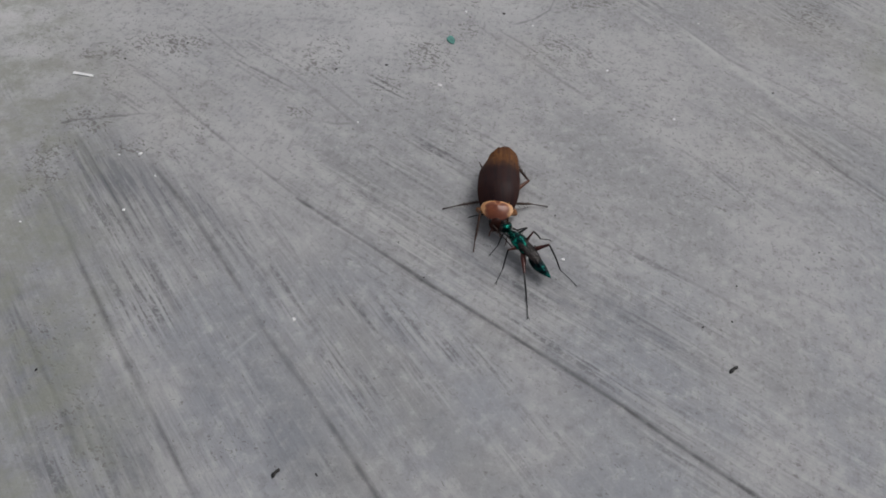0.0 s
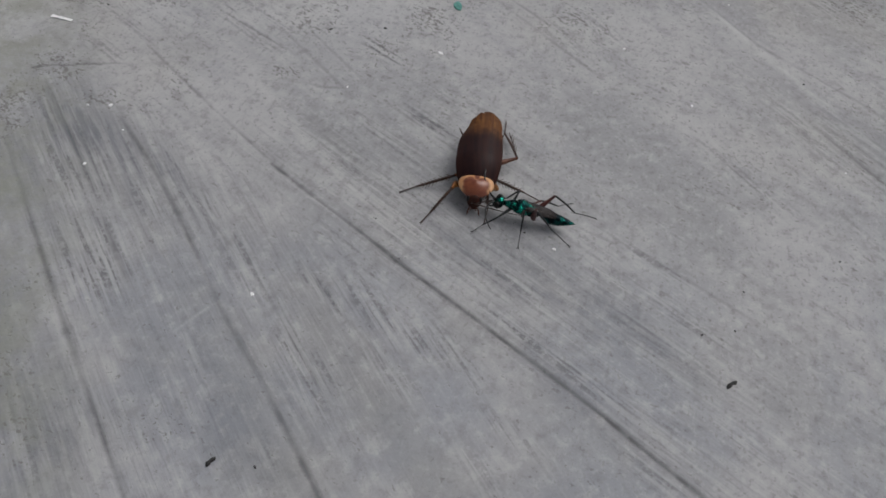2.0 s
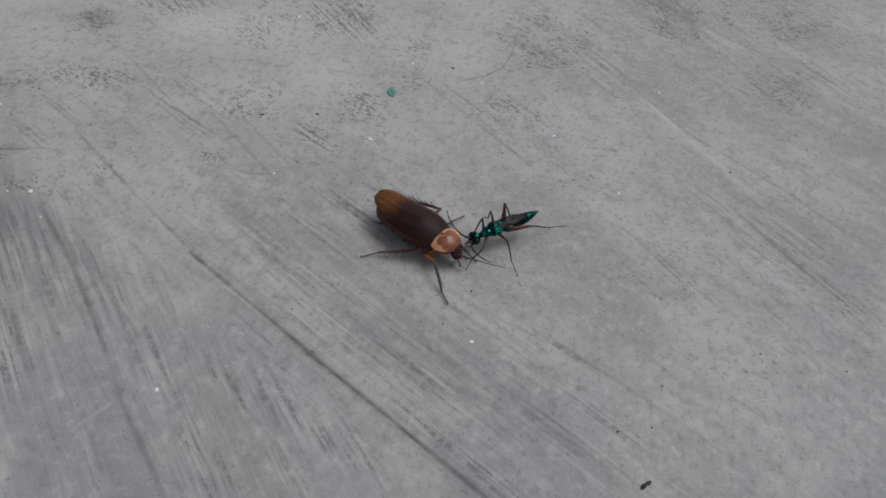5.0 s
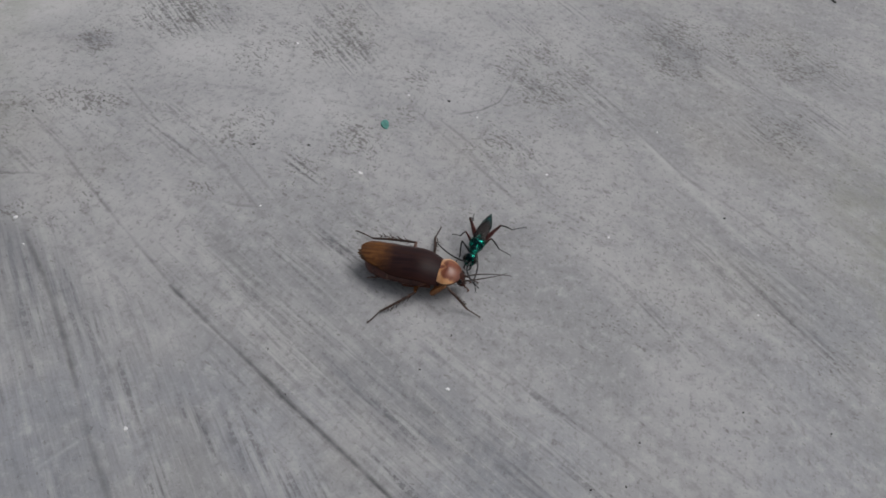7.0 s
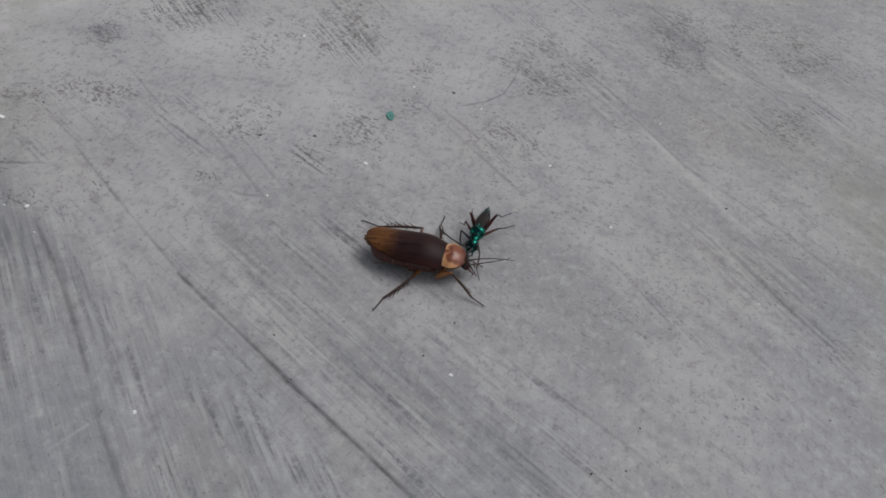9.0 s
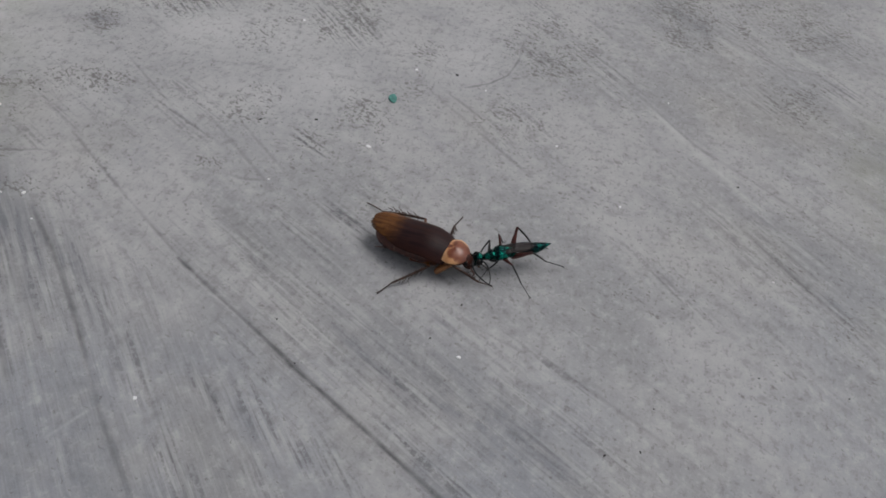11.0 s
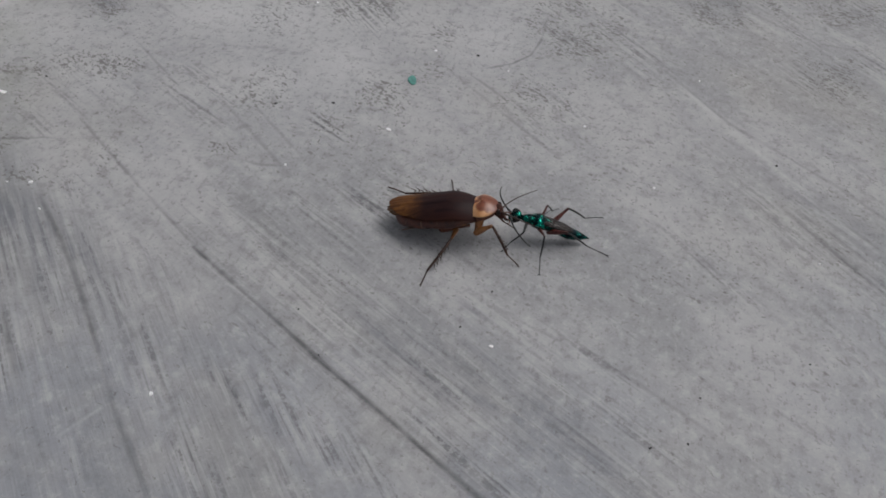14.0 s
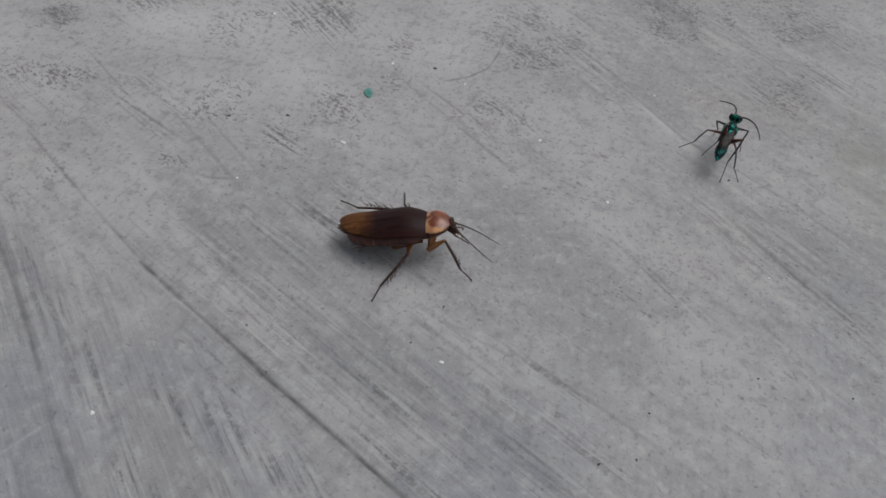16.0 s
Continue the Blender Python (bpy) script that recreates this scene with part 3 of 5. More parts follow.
COMBS_C = (
    (0.0681, 0.159, -29, 0.0166, 6.0, 0.5), (0.0689, 0.144, -35, 0.0188, 8.7, 0.45), (0.0679, 0.1746, -32, 0.0149, 3.4, 0.6),
    (0.0838, 0.1496, -32, 0.0144, 4.2, 0.5), (0.0901, 0.1173, -32, 0.008, 3.7, 0.45), (0.1211, 0.1241, -31, 0.0115, 2.8, 0.28),
    (0.0305, 0.1108, -33, 0.0109, 5.6, 0.5), (0.0851, 0.3193, -53, 0.0091, 8.7, 0.42), (0.1269, 0.2433, -56, 0.016, 7.6, 0.33),
    (0.1412, 0.24, -61, 0.0182, 9.8, 0.39), (0.1494, 0.2191, -51, 0.015, 8.5, 0.36), (0.0576, 0.2871, -43, 0.0091, 7.2, 0.42),
)
COMBS_D = (
    (0.0835, 0.3307, -51, 0.0178, 13.7, 0.51), (0.0523, 0.3755, -65, 0.0222, 10.8, 0.42), (0.0689, 0.4031, -39, 0.013, 11.8, 0.38),
    (0.1486, 0.3695, -58, 0.0189, 7.9, 0.59), (0.1913, 0.3757, -50, 0.015, 10.2, 0.51), (0.1822, 0.3384, -55, 0.0085, 12.3, 0.59),
    (-0.0339, 0.3398, -54, 0.0193, 13.9, 0.64), (-0.0217, 0.3428, -48, 0.0152, 6.7, 0.59), (-0.0221, 0.3755, -56, 0.0099, 7.6, 0.51),
    (-0.1019, 0.3479, 33, 0.019, 23.6, 0.77), (-0.1144, 0.3594, 42, 0.0094, 23.8, 0.68), (0.1327, 0.2327, -53, 0.0142, 11.1, 0.33),
)
COMBS_E = (
    (0.158, 0.2124, -63, 0.0178, 9.3, 0.44), (0.1392, 0.1936, -42, 0.0105, 7.3, 0.25), (0.1487, 0.3243, -60, 0.0099, 9.7, 0.51),
    (0.056, 0.3317, -43, 0.0098, 12.6, 0.51), (-0.1161, 0.1896, -50, 0.0235, 15.5, 0.8), (-0.0987, 0.1542, -52, 0.0215, 11.7, 0.7),
    (-0.1017, 0.089, -45, 0.0098, 5.5, 0.8), (-0.0917, 0.092, -47, 0.0128, 7.0, 0.6), (-0.1286, 0.1362, -59, 0.0141, 6.0, 0.7),
    (-0.0553, 0.1583, -54, 0.0164, 7.7, 0.5),
)
COMBS = COMBS_A + COMBS_B + COMBS_C + COMBS_D + COMBS_E


def brush_strokes(x, y):
    """How strongly the bristles marked the surface: soft-edged sets, following the way the trowel went."""
    rng = np.random.RandomState(12)
    out = np.zeros_like(x)
    sets = [(cx, cy, deg, 1.15 * half, 0.55 * spread * MM, (1.45 if cy > 0.24 else 1.1) * dark) for cx, cy, deg, half, spread, dark in COMBS]
    for _ in range(330):
        cx, cy = rng.uniform(-0.20, 0.23), rng.uniform(0.06, 0.42)
        d = (cx + 0.0065) * math.sin(radians(36)) + (cy - 0.1621) * math.cos(radians(36))
        chance = float(np.interp(d, (-0.10, 0.015, 0.04, 0.07), (0.6, 1.0, 0.55, 0.25))) * float(np.interp(cy - 0.25 * cx, (0.215, 0.265), (1.0, 0.35)))
        deg = float(np.interp(d, (-0.055, -0.025, -0.003, 0.05, 0.10), (-54, -49, -37, -35, -48))) + rng.uniform(-1.2, 1.2)
        keep, dark, half, wide = rng.rand() < chance, rng.uniform(0.2, 0.6), rng.uniform(0.006, 0.022), rng.uniform(0.8, 5.0) * MM
        if keep:
            sets.append((cx, cy, deg, half, wide, dark))
    for cx, cy, deg, half, wide, dark in sets:
        near = np.flatnonzero((np.abs(x - cx) < 1.3 * half + wide) & (np.abs(y - cy) < 1.3 * half + wide))
        c, s = math.cos(radians(deg)), math.sin(radians(deg))
        px, py = x[near] - cx, y[near] - cy
        u, v = px * c + py * s, -px * s + py * c
        u = u + 0.5 * half * (value_noise(v * 500 + cx * 900, v * 0 + cy * 900, 41) - 0.5)
        out[near] = np.maximum(out[near], dark * np.exp(-((u / half) ** 4) - (v / wide) ** 4))
    return out


def patch_field(x, y, cx, cy, a, b, deg):
    c, s = math.cos(radians(deg)), math.sin(radians(deg))
    u, v = (x - cx) * c + (y - cy) * s, -(x - cx) * s + (y - cy) * c
    return np.exp(-((u / a) ** 2 + (v / b) ** 2))


def ground():
    xs, ys = spaced(-0.235, 0.275, 0.0005, 30), spaced(0.06, 0.49, 0.0005, 30)
    nx, ny = len(xs), len(ys)
    x, y = (g.ravel() for g in np.meshgrid(xs, ys))
    groove, z = np.zeros_like(x), np.zeros_like(x)
    wobble = 0.0004 * (value_noise(x * 90, y * 90, 3) - 0.5)
    for half, depth, dark, line in GROOVES:
        pts = np.array(line).reshape(-1, 2)
        lo, hi = pts.min(0) - 0.01, pts.max(0) + 0.01
        sel = np.flatnonzero((x > lo[0]) & (x < hi[0]) & (y > lo[1]) & (y < hi[1]))
        px, py = x[sel], y[sel]
        best = np.full(len(sel), 1.0)
        for (ax, ay), (bx, by) in zip(pts, pts[1:]):
            ex, ey = bx - ax, by - ay
            t = np.clip(((px - ax) * ex + (py - ay) * ey) / (ex * ex + ey * ey), 0, 1)
            best = np.minimum(best, np.hypot(px - ax - t * ex, py - ay - t * ey))
        floor_of = 0.7 if dark > 0.92 else 0.45 if half > 0.52 else 0.12
        broken = floor_of + (1 - floor_of) * np.clip(value_noise(px * 60, py * 60, 11) * 2.2 - 0.25, 0, 1)
        broken = broken * (0.7 + 0.3 * np.clip(2 * value_noise(px * 420, py * 420, 31), 0, 1))
        best = best + (0.0007 if half < 0.52 else 0.0003) * (value_noise(px * 240, py * 240, 32) - 0.5)
        if dark <= 0.92:
            ends = np.minimum(np.hypot(px - pts[0][0], py - pts[0][1]), np.hypot(px - pts[-1][0], py - pts[-1][1]))
            broken = broken * 0.9 * np.clip(ends / min(0.012, 0.3 * np.hypot(*(pts[-1] - pts[0]))), 0, 1) ** 0.7
        g = np.exp(-(((best + wobble[sel]) / (half * MM)) ** 2)) * broken
        groove[sel] = np.maximum(groove[sel], g * dark)
        z[sel] = np.minimum(z[sel], -g * depth * MM)
    ridge = np.zeros_like(x)
    for half, high, line in RIDGES:
        pts = np.array(line).reshape(-1, 2)
        sel = np.flatnonzero((x > pts[:, 0].min() - 0.004) & (x < pts[:, 0].max() + 0.004) & (y > pts[:, 1].min() - 0.004) & (y < pts[:, 1].max() + 0.004))
        best = np.full(len(sel), 1.0)
        for (ax, ay), (bx, by) in zip(pts, pts[1:]):
            ex, ey = bx - ax, by - ay
            t = np.clip(((x[sel] - ax) * ex + (y[sel] - ay) * ey) / (ex * ex + ey * ey), 0, 1)
            best = np.minimum(best, np.hypot(x[sel] - ax - t * ex, y[sel] - ay - t * ey))
        g = np.exp(-(((best + wobble[sel]) / (half * MM)) ** 2)) * np.clip(1.5 * value_noise(x[sel] * 80, y[sel] * 80, 19) - 0.15, 0, 1) * (0.5 + 0.5 * value_noise(x[sel] * 500, y[sel] * 500, 33))
        ridge[sel] = np.maximum(ridge[sel], g)
        z[sel] += g * high * MM
    smudge_dim = np.zeros_like(x)
    for cx, cy, a, b, deg, dark in SMUDGES_AND_DIM + WIPES:
        smudge_dim = np.maximum(smudge_dim, dark * patch_field(x, y, cx, cy, a, b, deg))
    smudge_dim *= 0.55 + 0.9 * value_noise(x * 70, y * 70, 5) * value_noise(x * 25, y * 25, 6)
    # which way the trowel went: signed distance from the long groove
    d = (x + 0.0065) * math.sin(radians(36)) + (y - 0.1621) * math.cos(radians(36))
    soft = lambda v, lo, hi: np.clip((v - lo) / (hi - lo), 0, 1) ** 2 * (3 - 2 * np.clip((v - lo) / (hi - lo), 0, 1))
    left = soft(-d + 0.012 * (value_noise(x * 22, y * 22, 8) - 0.5), -0.002, 0.022)
    far = soft(d + 0.03 * (value_noise(x * 18, y * 18, 9) - 0.5), 0.05, 0.10)
    pitted = (0.07 + 0.30 * soft(y + 0.2 * x, 0.17, 0.25)) * (2.0 * value_noise(x * 40, y * 40, 16) ** 2 + 0.8 * value_noise(x * 150, y * 150, 24))
    pitted = 0.40 * np.tanh(pitted / 0.40)
    for cx, cy, a, b, strong in PORES:
        pitted = np.maximum(pitted, strong * np.exp(-(((x - cx) / (1.25 * a)) ** 4 + ((y - cy) / (1.25 * b)) ** 4)) * (0.35 + 1.0 * value_noise(x * 130, y * 130, 15)))
    # lens tint and dimming towards both sides, painted as floor colour
    edge_tint = np.maximum(soft(-0.103 - x - 0.35 * (y - 0.2) , 0.0, 0.045), 0.8 * soft(x - 0.16, 0.0, 0.03) * soft(0.34 - y, 0.0, 0.05))
    # pale concrete corner, plus a brightness lift painted over the far floor
    pale_lift = soft(-0.045 - x * 0.62 + y * 1.0, 0.355, 0.392) * (0.6 + 0.4 * value_noise(x * 40, y * 40, 10))
    pale_lift = np.maximum(pale_lift, 0.80 * soft(0.12 - x, 0.0, 0.10) * soft(y - 0.25 * x + 0.07 * (value_noise(x * 16, y * 16, 12) - 0.5), 0.21, 0.36) * (0.15 + 1.35 * value_noise(x * 34, y * 34, 13)))
    pale_lift = np.maximum(pale_lift, 0.8 * patch_field(x, y, -0.052, 0.283, 0.034, 0.022, 20))
    pale_lift = np.maximum(pale_lift, 1.25 * soft(-0.788 * (x + 0.1697) + 0.616 * (y - 0.305) + 0.016 * (value_noise(x * 60, y * 60, 18) - 0.5), -0.006, 0.012))
    ridge = np.maximum(ridge, soft(-0.788 * (x + 0.1697) + 0.616 * (y - 0.305) + 0.016 * (value_noise(x * 60, y * 60, 18) - 0.5), -0.004, 0.014))
    brushed = 0.25 + 0.75 * (1 - soft(d + 0.02 * (value_noise(x * 30, y * 30, 14) - 0.5), 0.020, 0.070))
    brushed *= 1 - 0.8 * soft(y - 0.25 * x + 0.03 * (value_noise(x * 40, y * 40, 17) - 0.5), 0.212, 0.262)
    # bluish tone; the near floor also carries a brightness falloff in its colour
    cool_falloff = np.maximum(np.maximum(left * soft(0.20 - y, 0.0, 0.08), 1.0 * soft(0.195 - y, 0.0, 0.06)), 0.6 * soft(x - 0.12, 0.0, 0.04) * soft(0.26 - y, 0.0, 0.05))
    near = np.exp(-((np.hypot(x - 0.02, y - 0.27) / 0.62) ** 6))
    edge_tint, pale_lift, ridge, cool_falloff, brushed = edge_tint * near, pale_lift * near, ridge * near, cool_falloff * near, 0.3 + (brushed - 0.3) * near
    stroke = brush_strokes(x, y)
    # low relief along the strokes
    for deg, mask, seed in ((-53.5, left * (1 - far), 21), (-35.5, (1 - left) * (1 - far), 22), (-46, far, 23)):
        c, s = math.cos(radians(deg)), math.sin(radians(deg))
        u, v = x * c + y * s, -x * s + y * c
        z += mask * 0.00010 * (value_noise(u * 25, v * 330, seed) - 0.5)
    z += 0.0003 * (value_noise(x * 11, y * 11, 30) - 0.5) * np.exp(-((x / 0.4) ** 2 + ((y - 0.25) / 0.4) ** 2))
    me = bpy.data.meshes.new("ground")
    me.vertices.add(nx * ny)
    me.vertices.foreach_set("co", np.stack([x, y, z], 1).ravel())
    i = (np.arange(ny - 1)[:, None] * nx + np.arange(nx - 1)).ravel()
    quads = np.stack([i, i + 1, i + nx + 1, i + nx], 1)
    me.loops.add(quads.size)
    me.loops.foreach_set("vertex_index", quads.ravel())
    me.polygons.add(len(quads))
    me.polygons.foreach_set("loop_start", np.arange(0, quads.size, 4))
    me.polygons.foreach_set("use_smooth", np.ones(len(quads), bool))
    me.update(calc_edges=True)
    for name, values in (("groove", groove), ("smudge_dim", smudge_dim), ("left", left), ("far", far), ("pitted", pitted), ("edge_tint", edge_tint), ("pale_lift", pale_lift), ("brushed", brushed), ("cool_falloff", cool_falloff), ("stroke", stroke), ("ridge", ridge)):
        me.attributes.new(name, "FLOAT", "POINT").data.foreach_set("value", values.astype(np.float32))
    me.materials.append(CONCRETE)
    return tagged(new("ground", me), "grey brushed concrete floor with trowel grooves and stains", "floor", kind="structure")


ground()


# ---- the cockroach: x ahead, y to its left, origin in the middle of its neck shield ----
def sheet(top, thick):
    """A thin skin with an underside, from rows of points."""
    bm = bmesh.new()
    up = [[bm.verts.new(p) for p in row] for row in top]
    low = [[bm.verts.new((x, y, z - thick)) for x, y, z in row] for row in top]
    nu, nv = len(top) - 1, len(top[0]) - 1
    for i in range(nu):
        for j in range(nv):
            bm.faces.new((up[i][j], up[i][j + 1], up[i + 1][j + 1], up[i + 1][j]))
            bm.faces.new((low[i][j], low[i + 1][j], low[i + 1][j + 1], low[i][j + 1]))
        for j in (0, nv):
            bm.faces.new((up[i][j], low[i][j], low[i + 1][j], up[i + 1][j]))
    for j in range(nv):
        for i in (0, nu):
            bm.faces.new((up[i][j], low[i][j], low[i][j + 1], up[i][j + 1]))
    return bm


def tegmen(side, lift, length):
    """One arched, thin wing cover that laps over the middle line, frayed at its blunt end."""
    rng = random.Random(5 + side)
    nu, nv = 52, 22
    along = [math.sin(math.pi / 2 * i / nu) for i in range(nu + 1)]
    widths = np.interp(along, (0, 0.08, 0.22, 0.45, 0.60, 0.67, 0.74, 0.86, 0.93, 0.97, 0.99, 1.0), (5.6, 6.6, 7.3, 7.35, 7.0, 6.5, 5.8, 5.2, 4.9, 4.5, 4.0, 3.4))
    for _ in range(3):
        widths[1:-1] = (widths[:-2] + 2 * widths[1:-1] + widths[2:]) / 4
    fray = [0.0]
    for _ in range(nv):
        fray.append(max(-0.9, min(0.9, fray[-1] + rng.uniform(-0.55, 0.55))))
    top = []
    for i, u in enumerate(along):
        w = widths[i]
        row = []
        for j in range(nv + 1):
            v = j / nv
            y = -0.24 * w + v * 1.24 * w
            # blunt, rounded end with small tears
            round_off = 1.9 * max(0.0, abs(2 * v - 0.75) - 0.25) ** 2.2
            x = -2.2 - length * u + (round_off + fray[j] * 0.4) * max(0, (u - 0.80) / 0.20) ** 1.5
            arch = 1 - min(1, abs(y) / (w * 1.04)) ** 2.4
            tall = (3.3 - 2.1 * max(0, (u - 0.35) / 0.65) ** 1.6) * (w / 7.2) ** 0.5
            crest = 0.85 + 3.4 * math.sin(min(u * 4.6, 1.57)) ** 0.9 - 0.8 * u ** 1.5
            ripple = 0.10 * math.sin(26 * v + 3 * u) * max(0, u - 0.6) + 0.05 * math.sin(9 * v + 2 * u)
            row.append((x, side * y + 0.9 * min(1.0, max(0.0, (u - 0.55) / 0.25)) ** 1.5, crest - tall * (1 - arch) + lift + ripple))
        top.append(row)
    return sheet(top, 0.03)


def hind_wing():
    """The folded, pleated flying wings, whose amber ends stick out behind."""
    rng = random.Random(9)
    nu, nv = 16, 30
    tear = [rng.uniform(-0.6, 0.4) for _ in range(nv + 1)]
    top = []
    for i in range(nu + 1):
        u = i / nu
        w = 5.0 - 1.3 * u ** 2
        row = []
        for j in range(nv + 1):
            v = 2 * j / nv - 1
            x = -20.0 - 10.5 * u + u * u * (2.4 * abs(v) ** 2.6 + tear[j])
            row.append((x, v * w * 0.86 + 0.9, 2.35 - 0.9 * v * v - 0.35 * u + (0.05 + 0.06 * u) * math.sin(13 * math.pi * v * 0.5)))
        top.append(row)
    return sheet(top, 0.03)


def shield():
    """Domed neck shield with a rolled rim, wider behind."""
    bm = bmesh.new()
    rings = []
    prof = [(1.0, -0.10), (1.015, 0.05), (0.99, 0.22), (0.93, 0.42), (0.82, 0.78), (0.68, 1.16), (0.50, 1.5), (0.30, 1.73), (0.12, 1.82), (0.02, 1.83)]
    low = [(0.02, 1.45), (0.30, 1.35), (0.55, 1.05), (0.80, 0.5), (0.95, 0.0)]
    for r, h in low + prof:
        ring = []
        for i in range(40):
            a = 2 * math.pi * i / 40
            c, s = math.cos(a), math.sin(a)
            x = 5.7 * c * r
            w = 6.5 - 0.75 * max(0, c) - 0.25 * max(0, -c)
            ring.append((0.86 * x - 0.7, 0.86 * w * s * r, h * 1.2 - 0.3 + 0.25 * c * (1 - r) - 0.75 * r * max(0, c)))
        rings.append(ring)
    return rings_to_mesh(bm, rings)


def spines(bm, length, drop, rows, step, size, start=0.08, end=0.62):
    """Thorns along a shin."""
    k = 0
    u = start
    while u < end:
        for s in rows:
            x = length * u
            d = Vector((0.75, 0.62 * s, 0.35 if k % 2 else -0.15)).normalized() * size * random.uniform(0.75, 1.15)
            p = Vector((x, 0.10 * s, -drop * u))
            tube([p, p + d * 0.5, p + d], [0.17, 0.13, 0.05], 5, bm)
        u += step
        k += 1
    return bm


def shin(length, thick, thorn, foot=0.30, bow=0.075):
    """Shin and jointed foot: from the knee at the origin to the claw at (length, 0, 0)."""
    ankle, sag = length * (1 - foot), length * bow
    bm = tube(bezier([(0, 0, 0), (ankle * 0.5, 0, -sag * 0.35), (ankle, 0, -sag)], 5), lerp_list([thick * 0.8, thick, thick * 0.95, thick * 0.85, thick * 0.75], 11), 8)
    n = 5
    for i in range(n):
        a, b = i / n, (i + 0.92) / n
        pa = (ankle + (length - ankle) * a, 0, -sag * (1 - a) ** 1.3)
        pb = (ankle + (length - ankle) * b, 0, -sag * (1 - b) ** 1.3)
        tube([pa, pb], [thick * 0.42, thick * 0.52], 6, bm)
    tip = Vector((length, 0, 0))
    for s in (-1, 1):
        tube([tip - Vector((0.3, 0, 0)), tip + Vector((0.25, 0.28 * s, 0.05)), tip + Vector((0.5, 0.42 * s, -0.12))], [thick * 0.4, 0.09, 0.03], 5, bm)
    if thorn:
        spines(bm, length, sag / length, (-1, 1), 0.06, thorn)
    return bm


def thigh(length, thick):
    return tube(bezier([(-0.8, 0, -0.4), (0, 0, 0), (length * 0.5, 0, 0.10 * thick), (length, 0, 0)], 6), lerp_list([thick * 0.8, thick * 1.0, thick * 1.1, thick * 0.95, thick * 0.62, thick * 0.5], 19), 10)


LEGS = {}


def leg(parent, key, hip, a, b, thick, thin, thorn, femur_mat, tibia_mat, pole, rest, coxa=None, foot=0.30, bow=0.075):
    """A two-boned leg; coxa: the mesh, its root, and the ways it points when crouched and when raised."""
    f = part("femur", thigh(a, thick), femur_mat, parent)
    t = part("tibia", shin(b, thin, thorn, foot, bow), tibia_mat, f)
    LEGS[key] = (f, t, Vector(hip) * MM, a * MM, b * MM, Vector(pole), Vector(rest) * MM, coxa)


def antenna(length, bow, thick, taper=0.72):
    """A bowed, ringed feeler along x."""
    pts = bezier([(0, 0, 0), (length * 0.22, bow * 0.75, abs(bow) * 0.35), (length * 0.5, bow, abs(bow) * 0.45), (length * 0.8, bow * 0.6, abs(bow) * 0.2), (length, 0, 0)], 8)
    radii = [thick * (1 - taper * i / (len(pts) - 1)) * (1.0 if i % 2 else 0.86) for i in range(len(pts))]
    radii[0] = radii[1] = thick * 1.4
    return tube(pts, radii, 7)


